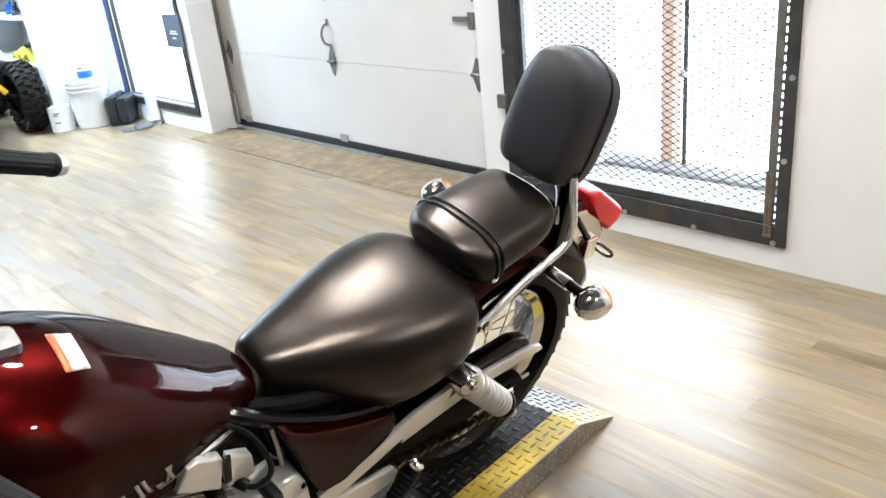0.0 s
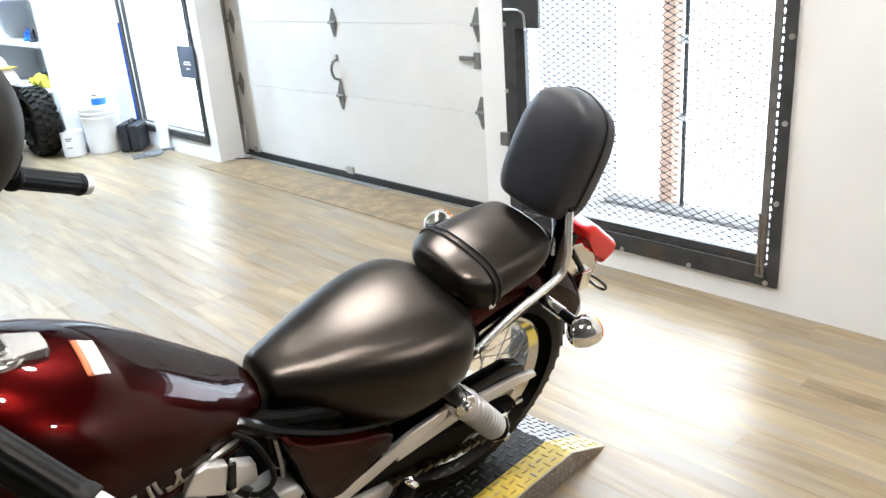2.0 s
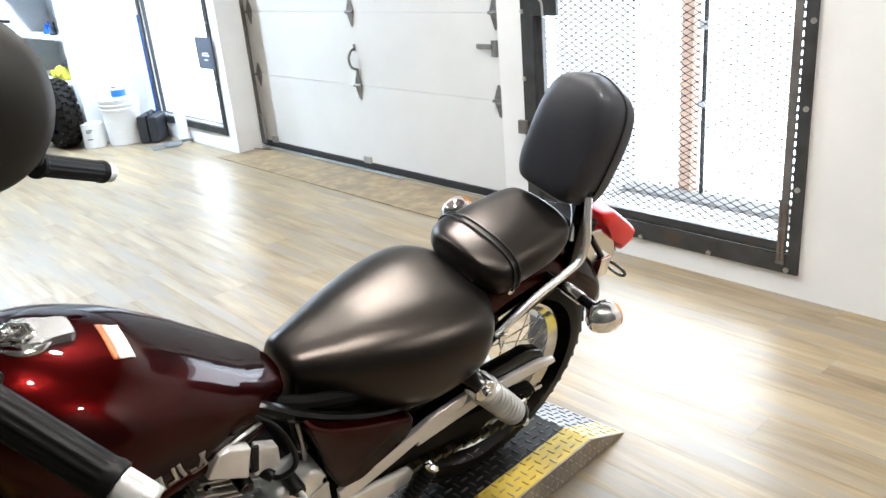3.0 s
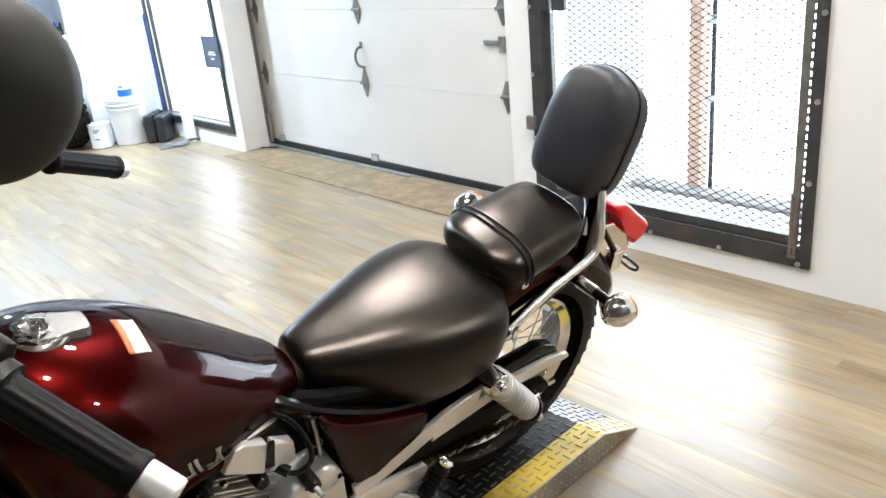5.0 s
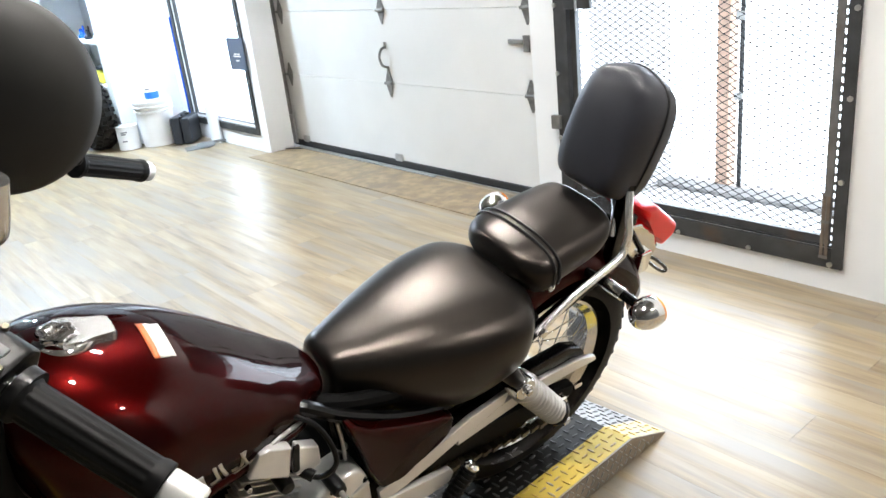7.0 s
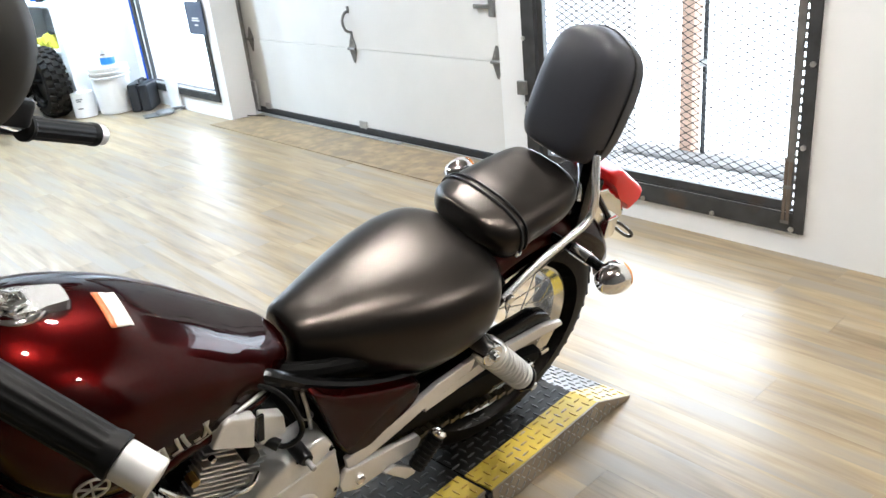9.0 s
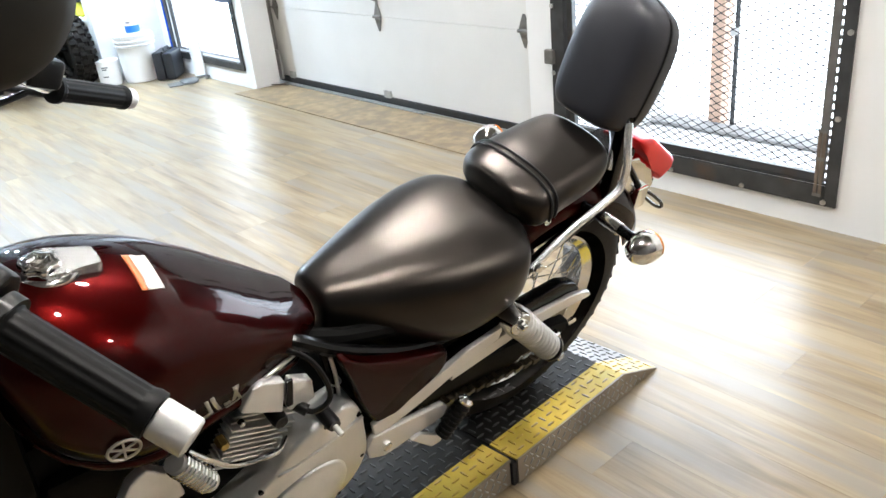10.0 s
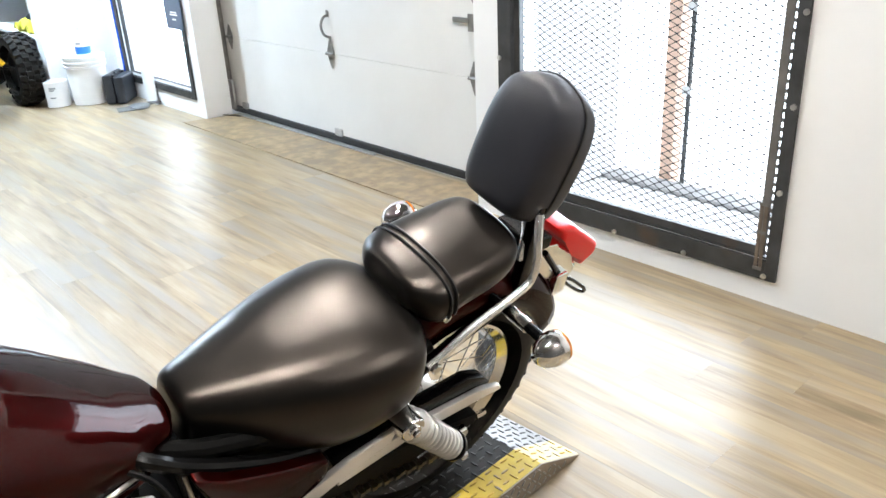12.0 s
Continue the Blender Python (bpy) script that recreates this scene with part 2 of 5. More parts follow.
M_STEP = mat("concrete_step", (0.72, 0.72, 0.72), 0.8, vary=0.06, scale=12)


# ---- building helpers ----
def part(name, bm, material, parent=None, label="", smooth=True, sharp=35):
    me = bpy.data.meshes.new(name)
    bmesh.ops.recalc_face_normals(bm, faces=bm.faces)
    if smooth:
        for e in bm.edges:
            e.smooth = not (e.is_manifold and e.calc_face_angle(0) > radians(sharp))
        for f in bm.faces:
            f.smooth = True
    bm.to_mesh(me)
    bm.free()
    few = len(me.vertices) < 1500
    for m in material if isinstance(material, (list, tuple)) else (material,):
        me.materials.append(m)
    ob = new(name, me)
    ob.parent = parent
    if smooth and few:
        ob.modifiers.new("flat_faces", "WEIGHTED_NORMAL").keep_sharp = True
    if label:
        ob["label"] = label
    return ob


def thing(name, m, label, category, group="", kind=""):
    ob = new(name)
    ob.matrix_world = m
    ob.empty_display_size = 0.1
    return tagged(ob, label, category, group, kind)


def box_bm(x0, x1, y0, y1, z0, z1, bevel=0.0, seg=2, bm=None):
    own = bmesh.new()
    bmesh.ops.create_cube(own, size=1)
    for v in own.verts:
        v.co = Vector(((x0 + x1) / 2 + v.co.x * (x1 - x0), (y0 + y1) / 2 + v.co.y * (y1 - y0), (z0 + z1) / 2 + v.co.z * (z1 - z0)))
    if bevel:
        bmesh.ops.bevel(own, geom=list(own.edges), offset=bevel, segments=seg, affect="EDGES", profile=0.5)
    return own if bm is None else merge(bm, own)


def merge(bm, other, m=None):
    if m is not None:
        bmesh.ops.transform(other, matrix=m, verts=other.verts)
    new_verts = {v: bm.verts.new(v.co) for v in other.verts}
    for f in other.faces:
        try:
            g = bm.faces.new([new_verts[v] for v in f.verts])
            g.material_index = f.material_index
        except ValueError:
            pass
    other.free()
    return bm


def rings_bm(rings, cap=True, closed=True, bm=None, loop=False):
    bm = bm or bmesh.new()
    vs = [[bm.verts.new(p) for p in r] for r in rings]
    n = len(vs[0])
    pairs = list(zip(vs, vs[1:])) + ([(vs[-1], vs[0])] if loop else [])
    for a, b in pairs:
        for i in range(n if closed else n - 1):
            j = (i + 1) % n
            bm.faces.new((a[i], a[j], b[j], b[i]))
    if cap and closed and not loop:
        bm.faces.new(vs[0][::-1])
        bm.faces.new(vs[-1])
    return bm


def spline(points, n):
    p = np.array(points, float)
    if len(p) == 2:
        return [p[0] + (p[1] - p[0]) * k / (n - 1) for k in range(n)]
    q = np.vstack([2 * p[0] - p[1], p, 2 * p[-1] - p[-2]])
    out = []
    for k in range(n):
        u = k / (n - 1) * (len(p) - 1)
        i = min(int(u), len(p) - 2)
        t = u - i
        a, b, c, d = q[i], q[i + 1], q[i + 2], q[i + 3]
        out.append(0.5 * (2 * b + (c - a) * t + (2 * a - 5 * b + 4 * c - d) * t * t + (3 * b - a - 3 * c + d) * t ** 3))
    return out


def tube_bm(points, radius, n=24, sides=10, smooth=True, bm=None, cap=True, flat=1.0):
    pts = [Vector(p) for p in (spline(points, n) if smooth else points)]
    rad = radius if isinstance(radius, (list, tuple)) else [radius] * 2
    rings, up = [], None
    for i, p in enumerate(pts):
        d = (pts[min(i + 1, len(pts) - 1)] - pts[max(i - 1, 0)]).normalized()
        if up is None:
            up = d.orthogonal().normalized()
        up = (up - d * up.dot(d)).normalized()
        side = d.cross(up)
        u = i / (len(pts) - 1) * (len(rad) - 1)
        k = min(int(u), len(rad) - 2)
        r = rad[k] + (rad[k + 1] - rad[k]) * (u - k)
        rings.append([p + r * (math.cos(a) * up + flat * math.sin(a) * side) for a in (2 * math.pi * j / sides for j in range(sides))])
    return rings_bm(rings, cap, bm=bm)


def lathe_bm(profile, axis="z", n=32, bm=None, at=(0, 0, 0), close=True):
    """profile: pairs of radius and height along the axis."""
    rings = []
    for r, h in profile:
        ring = []
        for j in range(n):
            a = 2 * math.pi * j / n
            c, s = r * math.cos(a), r * math.sin(a)
            p = {"z": (c, s, h), "y": (c, h, s), "x": (h, c, s)}[axis]
            ring.append(Vector(p) + Vector(at))
        rings.append(ring)
    return rings_bm(rings, close, bm=bm)


def prism_bm(outline, lo, hi, axis="x", bevel=0.0, bm=None):
    """A plate from an outline in the plane across the axis, from lo to hi along it."""
    own = bmesh.new()
    put = {"x": lambda a, b, c: (c, a, b), "y": lambda a, b, c: (a, c, b), "z": lambda a, b, c: (a, b, c)}[axis]
    rings_bm([[put(a, b, c) for a, b in outline] for c in (lo, hi)], bm=own)
    if bevel:
        bmesh.ops.bevel(own, geom=list(own.edges), offset=bevel, segments=2, affect="EDGES", profile=0.5)
    return own if bm is None else merge(bm, own)


def body_bm(rows, n=40, sides=36, p=2.4, low=None):
    """A loft along y. rows: y, half width, top z, bottom z, height of the widest line (0 to 1), x shift. low: the roundness below that line."""
    low = low or p
    rings = []
    for y, w, zt, zb, k, xs in spline(rows, n):
        zm = zb + (zt - zb) * k
        ring = []
        for j in range(sides):
            a = 2 * math.pi * j / sides
            c, s = math.cos(a), math.sin(a)
            q = p if s > 0 else low
            x = w * math.copysign(abs(c) ** (2 / q), c)
            z = zm + (zt - zm if s > 0 else zm - zb) * math.copysign(abs(s) ** (2 / q), s)
            ring.append((x + xs, y, z))
        rings.append(ring)
    return rings_bm(rings)


def torus_bm(R, r, axis="x", n=64, sides=14, at=(0, 0, 0), squash=1.0, bm=None):
    rings = []
    for i in range(n):
        a = 2 * math.pi * i / n
        ring = []
        for j in range(sides):
            b = 2 * math.pi * j / sides
            d, h = R + r * math.cos(b), r * squash * math.sin(b)
            q = {"x": (h, d * math.cos(a), d * math.sin(a)), "z": (d * math.cos(a), d * math.sin(a), h), "y": (d * math.cos(a), h, d * math.sin(a))}[axis]
            ring.append(Vector(q) + Vector(at))
        rings.append(ring)
    return rings_bm(rings, loop=True, bm=bm)


def bolt_bm(at, axis, r, h, bm=None, n=6):
    prof = [(r * 0.2, -0.001), (r, 0.0), (r, h * 0.75), (r * 0.8, h), (r * 0.1, h)]
    return lathe_bm(prof, axis, n, bm, at)



def smooth_loop(outline, n):
    """A closed smooth line through the outline's corners."""
    p = [tuple(q) for q in outline]
    full = spline([p[-2], p[-1]] + p + [p[0], p[1]], (len(p) + 3) * 40 + 1)
    run = full[80:80 + len(p) * 40]
    return [run[int(k * len(run) / n)] for k in range(n)]


def dome_bm(outline, x0, x1, bulge, n=56, lip=0.004):
    """A cover across x: upright rim from x0 to x1, rolled edge, then a shallow dome."""
    loop = [Vector((0, q[0], q[1])) for q in smooth_loop(outline, n)]
    c = sum(loop, Vector()) / n
    rings = []
    for k, x in ((1.0, x0), (1.0, x1 - lip), (0.985, x1 - lip * 0.3), (0.955, x1), (0.90, x1 + bulge * 0.25), (0.75, x1 + bulge * 0.6), (0.5, x1 + bulge * 0.88), (0.2, x1 + bulge)):
        rings.append([c + (q - c) * k + Vector((x, 0, 0)) for q in loop])
    return rings_bm(rings)

# ---- the room ----
WY, DY = 1.607, 1.857          # face of the back wall, face of the overhead door
X0, X1, Y0, ZC = -7.2, 3.4, -4.2, 3.0

sub = tagged(part("floor", box_bm(X0, X1, Y0, WY + 0.19, -0.12, -0.006), M_GROUT), "light oak-look vinyl plank floor with a dull gloss", "floor", kind="structure")

bm = bmesh.new()
GX0, GX1, GZ0, GZ1 = -0.745, 0.402, 0.160, 2.05      # gate opening
FX0, FX1 = -4.77, -3.745                              # far door opening
for x0, x1, z0, z1 in ((X0, FX0, 0, ZC), (FX0, FX1, 0, 0.19), (FX0, FX1, 2.05, ZC), (FX1, -3.57, 0, ZC), (-3.57, -0.96, 2.14, ZC),
                       (-0.96, GX0, 0, ZC), (GX0, GX1, 0, GZ0), (GX0, GX1, GZ1, ZC), (GX1, X1, 0, ZC)):
    box_bm(x0, x1, WY, WY + 0.19, z0, z1, bm=bm)
tagged(part("wall_back", bm, M_WALL, smooth=False), "plain white painted wall with a door and gate opening", "wall", kind="structure")
tagged(part("wall_stub", box_bm(-5.12, -5.0, 1.08, WY, 0, ZC, 0.004), M_WALL, smooth=False), "short white partition wall beside the far door", "wall", kind="structure")
# right and front walls are unseen, kept near black to darken the bike's reflections
for nm, b, m in (("wall_right", (X1, X1 + 0.15, Y0, 2.4, 0, ZC), M_WALLB), ("wall_left", (X0 - 0.15, X0, Y0, 2.4, 0, ZC), M_WALL), ("wall_front", (X0, X1, Y0 - 0.15, Y0, 0, ZC), M_WALLB)):
    tagged(part(nm, box_bm(*b), m, smooth=False), "plain wall closing off the room", "wall", kind="structure")
tagged(part("ceiling", box_bm(X0, X1, Y0, 2.4, ZC, ZC + 0.12), M_CEIL, smooth=False), "plain grey ceiling with round lamps", "ceiling", kind="structure")

# worn plywood strip in front of the overhead door
bm = prism_bm([(-3.62, 1.455), (-0.98, 1.455), (-0.98, 1.80), (-3.54, 1.80)], -0.002, 0.005, "z", 0.0015)
tagged(part("threshold", bm, M_OSB), "worn brown plywood threshold strip before the overhead door", "threshold", kind="structure")

# overhead sectional door
door = thing("overhead_door", pose(0, 0, 0), "white sectional overhead garage door with steel hinges, closed", "garage door")
DX0, DX1 = -3.64, -0.93
levels = [0.045, 0.520, 0.945, 1.375, 1.805, 2.235]
for z0, z1 in zip(levels, levels[1:]):
    bm = box_bm(DX0, DX1, DY, DY + 0.045, z0 + 0.0005, z1 - 0.0005, 0.003)
    part("panel", bm, M_DOORW, door)
part("bottom_seal", box_bm(DX0, DX1, DY - 0.012, DY + 0.04, 0.004, 0.046, 0.006), M_RUBBERSEAL, door, "black rubber bottom seal")
part("aluminium_sill", box_bm(-3.5, -2.0, DY - 0.055, DY - 0.025, 0.002, 0.010, 0.002), M_GALV, door)


def hinge(x, z, parent):
    h = prism_bm([(-0.004, -0.082), (0.006, -0.082), (0.030, -0.014), (0.034, 0.014), (0.006, 0.080), (-0.006, 0.080), (-0.034, 0.014), (-0.030, -0.014)], 0, 0.004, "y")
    bmesh.ops.transform(h, matrix=Matrix.Translation((x, DY - 0.006, z)), verts=h.verts)
    leaf = part("hinge", h, M_DOORHW, parent, smooth=False)
    part("hinge_pin", lathe_bm([(0.002, -0.036), (0.009, -0.035), (0.009, 0.035), (0.002, 0.036)], "x", 12, at=(x, DY - 0.012, z)), M_DOORHW, leaf)
    bm = bmesh.new()
    for dx, dz in ((-0.014, 0.028), (0.014, 0.028), (-0.014, -0.03), (0.014, -0.03)):
        bolt_bm((x + dx, DY - 0.011, z + dz), "y", 0.005, 0.004, bm)
    part("screws", bm, M_DOORHW, leaf)


for z in levels[1:-1]:
    for x in (-3.553, -2.382, -1.212):
        hinge(x, z, door)
for x in (-2.375, -3.47):
    part("bottom_bracket", box_bm(x - 0.035, x + 0.035, DY - 0.014, DY + 0.0, 0.040, 0.085, 0.004), M_GALV, door)
hb = tube_bm([(-2.385, DY - 0.004, 0.735), (-2.39, DY - 0.030, 0.722), (-2.400, DY - 0.042, 0.68), (-2.392, DY - 0.034, 0.632), (-2.38, DY - 0.004, 0.612)], 0.0075, 28)
box_bm(-2.395, -2.375, DY - 0.007, DY, 0.722, 0.762, 0.003, bm=hb)
box_bm(-2.390, -2.370, DY - 0.007, DY, 0.585, 0.622, 0.003, bm=hb)
part("lift_handle", hb, M_DOORHW, door, "curved steel lift handle")
bm = box_bm(-1.245, -1.205, DY - 0.012, DY, 0.735, 0.815, 0.003)
box_bm(-1.345, -1.235, DY - 0.016, DY - 0.004, 0.772, 0.796, 0.005, bm=bm)
part("slide_lock", bm, M_DOORHW, door, "steel slide bolt lock")
for x in (-3.605,):
    bm = box_bm(x - 0.022, x + 0.008, DY - 0.055, DY - 0.045, 0.03, 2.3, 0.002)
    box_bm(x - 0.030, x - 0.022, DY - 0.055, DY + 0.01, 0.03, 2.3, 0.002, bm=bm)
    part("track", bm, M_DOORHW, door, "galvanised roller track")
    bm = box_bm(x - 0.01, x + 0.055, DY - 0.045, DY - 0.028, 0.03, 0.235, 0.004)
    part("track_bracket", bm, M_GALV, door)
    bm = bmesh.new()
    for z in (0.06, 0.12, 0.18):
        bolt_bm((x + 0.012, DY - 0.047, z), "y", 0.009, 0.006, bm)
    part("track_bolts", bm, M_GALV, door)
part("jamb_board", box_bm(-3.80, -3.645, DY + 0.002, DY + 0.04, 0, 2.3), M_WALL, door, smooth=False)
bm = box_bm(-1.165, -1.128, DY - 0.016, DY, 0.055, 0.265, 0.004)
part("track_bracket", bm, M_DOORHW, door)
part("pull_cord", tube_bm([(-3.595, DY - 0.058, 0.25), (-3.62, DY - 0.10, 0.12), (-3.60, DY - 0.14, 0.02), (-3.52, DY - 0.11, 0.010), (-3.44, DY - 0.07, 0.008)], 0.0035, 30, 6), M_RUBBERSEAL, door)


def steel_gate(name, x0, x1, z0, z1, w, label, bolts, wr, k):
    """A mesh gate in an angle-iron frame on the wall's face."""
    g = thing(name, pose(0, 0, 0), label, "gate")
    y0, y1 = WY - 0.012, WY - 0.001
    for nm, b in (("frame_side", (x0, x0 + w, y0, y1, z0, z1)), ("frame_side", (x1 - wr, x1, y0, y1, z0, z1)),
                  ("frame_bottom", (x0 + w, x1 - wr, y0, y1, z0, z0 + w)), ("frame_top", (x0 + w, x1 - wr, y0, y1, z1 - w, z1))):
        part(nm, box_bm(*b, 0.002), M_IRON, g)
    # inner leaf of the angle, reaching into the opening
    for b in ((x0 + w - 0.006, x0 + w, y1, y1 + 0.05, z0 + w, z1 - w), (x1 - wr, x1 - wr + 0.006, y1, y1 + 0.05, z0 + w, z1 - w), (x0 + w, x1 - wr, y1, y1 + 0.05, z0 + w + 0.001, z0 + w + 0.007)):
        part("frame_leaf", box_bm(*b), M_IRON, g)
    for nm, b in (("gate_stile", (x0 + w + 0.006, x0 + w + 0.006 + k, y1 + 0.004, y1 + 0.03, z0 + w + 0.008, z1 - w - 0.008)), ("gate_stile", (x1 - wr - 0.013 - k, x1 - wr - 0.013, y1 + 0.004, y1 + 0.009, z0 + w + 0.008, z1 - w - 0.008)),
                  ("gate_rail", (x0 + w + 0.006 + k, x1 - wr - 0.013 - k, y1 + 0.004, y1 + 0.03, z0 + w + 0.008, z0 + w + 0.008 + k))):
        part(nm, box_bm(*b, 0.002), M_STILE if b[0] > (x0 + x1) / 2 else M_IRON, g)
    bm = bmesh.new()
    for x, z in bolts:
        bolt_bm((x, y0 - 0.008, z), "y", 0.0095, 0.009, bm, 10)
        part("bolt", bm, M_GALV, g)
        bm = bmesh.new()
    bm.free()
    return g


def expanded_mesh(g, x0, x1, z0, z1, y, px, pz, r):
    """Diamond mesh: two families of zigzag strands joined at the knots."""
    bm = bmesh.new()
    nx, nz = int((x1 - x0) / px), int((z1 - z0) / pz)
    for i in range(nz + 1):
        z = z0 + i * pz
        knots = [Vector((x0 + j * px / 2, y + (0.0025 if j % 2 else -0.0025), z + (pz if (j + i) % 2 else 0))) for j in range(2 * nx + 1)]
        ring = []
        for p, q in zip(knots, knots[1:] + [knots[-1]]):
            for u, rad in ((0.0, r), (0.22, r * 0.62), (0.78, r * 0.62)):
                ring.append([p.lerp(q, u) + Vector(d) * rad for d in ((0, -1.3, 0), (0, 0, 0.75), (0, 1.3, 0), (0, 0, -0.75))])
        rings_bm(ring[:-2], cap=False, bm=bm)
    return part("expanded_mesh", bm, M_MESHW, g, "expanded steel diamond mesh", smooth=False)


OX0, OX1, OZ0, OZ1 = -0.812, 0.438, 0.088, 2.10
gate = steel_gate("mesh_gate", OX0, OX1, OZ0, OZ1, 0.070, "black steel security gate with diamond mesh, bolted to the wall",
                  [(0.398, 0.103), (0.098, 0.100), (-0.204, 0.100), (-0.50, 0.105), (0.417, 0.40), (0.425, 0.677), (0.427, 0.955), (0.430, 1.3), (-0.80, 0.70), (-0.80, 0.42), (-0.80, 0.98)], 0.040, 0.030)
expanded_mesh(gate, -0.742, 0.372, 0.165, 1.46, WY + 0.022, 0.050, 0.0135, 0.0034)
bm = bmesh.new()
for k in range(62):
    box_bm(0.383, 0.400, WY + 0.0085, WY + 0.0105, 0.170 + 0.030 * k, 0.170 + 0.030 * k + 0.013, bm=bm)
part("slotted_strip", bm, M_STILE, gate, smooth=False)
for x in (0.359, 0.375):
    part("rusty_channel", box_bm(x, x + 0.013, WY - 0.0165, WY - 0.0125, 0.120, 0.350, 0.002), M_WOODTRIM, gate, "bare rusty channel on the frame")
for z in (0.127, 0.255, 0.352):
    part("weld_lug", box_bm(0.358, 0.389, WY - 0.0185, WY - 0.0167, z - 0.006, z + 0.006, 0.001), M_STILE, gate)
# added above the view instead of more mesh; it blocks the daylight there
part("upper_panel", box_bm(-0.742, 0.368, WY + 0.014, WY + 0.030, 1.46, 2.03, 0.002), M_IRON, gate, "unseen steel sheet in place of the upper mesh")
bm = box_bm(-0.742, -0.600, WY - 0.030, WY - 0.014, 0.965, 1.11, 0.003)
part("lock_box", bm, M_IRON, gate, "black steel lock box")
bm = tube_bm([(-0.79, WY - 0.02, 1.04), (-0.70, WY - 0.045, 1.04), (-0.665, WY - 0.045, 1.02), (-0.66, WY - 0.045, 0.96)], 0.005, 16, 8)
part("latch", bm, M_GALV, gate)
bm = box_bm(-0.835, -0.79, WY - 0.035, WY - 0.0125, 0.46, 0.52, 0.003)
part("hasp", bm, M_STILE, gate)

far = steel_gate("far_mesh_gate", -4.835, -3.680, 0.118, 2.10, 0.045, "grey steel framed glazed door with mesh gate", [(-3.70, 0.5), (-3.70, 0.9)], 0.045, 0.024)
expanded_mesh(far, -4.77, -3.74, 0.2, 2.0, WY + 0.022, 0.05, 0.015, 0.0009)
part("notice", box_bm(-3.905, -3.662, WY - 0.024, WY - 0.013, 0.585, 0.805, 0.003), M_SIGN, far, "blue-grey notice plate with white print")
for k, (w, z) in enumerate(((0.09, 0.695), (0.11, 0.680), (0.05, 0.650))):
    part("print_bar", box_bm(-3.77 - w / 2, -3.77 + w / 2, WY - 0.0265, WY - 0.0245, z - 0.005, z + 0.005), M_LABELW, far)
part("blue_edge", box_bm(-4.862, -4.838, WY - 0.016, WY - 0.002, 0.14, 0.95, 0.003), M_BLUE, far, "strip of blue protective film")

# what lies behind the openings: a small porch, and glowing panels for over-bright daylight
bm = bmesh.new()
box_bm(-7.0, 3.2, WY + 0.192, 2.58, -0.12, -0.008, bm=bm)
tagged(part("porch_floor", bm, M_STEP, smooth=False), "pale concrete floor of the porch behind the gate", "floor", kind="structure")
tagged(part("porch_wall", box_bm(-0.925, -0.835, WY + 0.192, 2.46, 0, 2.6), M_WALL, smooth=False), "white side wall of the porch", "wall", kind="structure")
tagged(part("porch_wall", box_bm(0.62, 0.74, WY + 0.19, 2.46, 0, 2.6), M_WALL, smooth=False), "white side wall of the porch", "wall", kind="structure")
tagged(part("backdrop", box_bm(-1.4, 3.2, 2.60, 2.62, -0.4, 3.4), M_OUT, smooth=False), "glowing panel standing in for over-bright daylight outdoors", "backdrop", kind="structure")
tagged(part("backdrop", box_bm(-7.0, -1.4, 2.60, 2.62, -0.4, 3.4), M_OUT2, smooth=False), "glowing panel standing in for daylight beyond the far door", "backdrop", kind="structure")
tagged(part("ground", box_bm(-40, 40, 2.7, 60, -0.30, -0.13), M_STEP, smooth=False), "pale concrete ground outdoors", "ground", kind="structure")
tagged(part("porch_sill", box_bm(-0.833, 0.618, 2.34, 2.46, -0.0075, 0.012, 0.004), M_SILL, smooth=False), "grey threshold bar at the outer door", "sill", kind="structure")
post = thing("porch_post", pose(0, 0, 0), "orange painted door post with a grey pipe beside it", "post")
part("post", box_bm(-0.588, -0.522, 2.47, 2.55, -0.12, 2.6, 0.006), M_BRICK, post)
part("pipe", lathe_bm([(0.011, -0.12), (0.011, 2.6)], "z", 12, at=(-0.468, 2.49, 0)), M_IRON, post)
for z in (0.45, 0.82, 1.4):
    part("pipe_clamp", box_bm(-0.492, -0.448, 2.470, 2.478, z - 0.02, z + 0.02, 0.002), M_GALV, post)
col = thing("white_column", pose(0, 0, 0), "plain white boxed column before the far door", "column")
part("shaft", box_bm(-4.50, -4.31, 1.578, 1.593, 0.0, ZC, 0.003), M_WALL, col)

# ceiling lamps: round LED downlights
lamp = thing("ceiling_lamp", pose(-0.50, 0.85, ZC), "round white LED ceiling lamp, lit", "lamp", "ceiling lamps")
part("rim", lathe_bm([(0.04, -0.001), (0.095, -0.002), (0.100, -0.02), (0.090, -0.035), (0.080, -0.03)], "z", 32), M_WHITEP, lamp)
part("diffuser", lathe_bm([(0.002, -0.036), (0.078, -0.034), (0.080, -0.026), (0.002, -0.024)], "z", 32), M_LAMP, lamp)
# the copy at (-1.4, -1.5) is an added fill, out of view
for x, y in ((1.06, -0.15), (2.9, 0.75), (-1.4, -1.5)):
    copy_thing(lamp, pose(x, y, ZC))
# added fill lamps, out of view, that whiten the far-left walls and floor
cool = thing("ceiling_lamp", pose(-4.25, 0.35, ZC), "round cool-white fill lamp, added out of view, lit", "lamp", "ceiling lamps")
part("rim", lathe_bm([(0.04, -0.001), (0.095, -0.002), (0.100, -0.02), (0.090, -0.035), (0.080, -0.03)], "z", 32), M_WHITEP, cool)
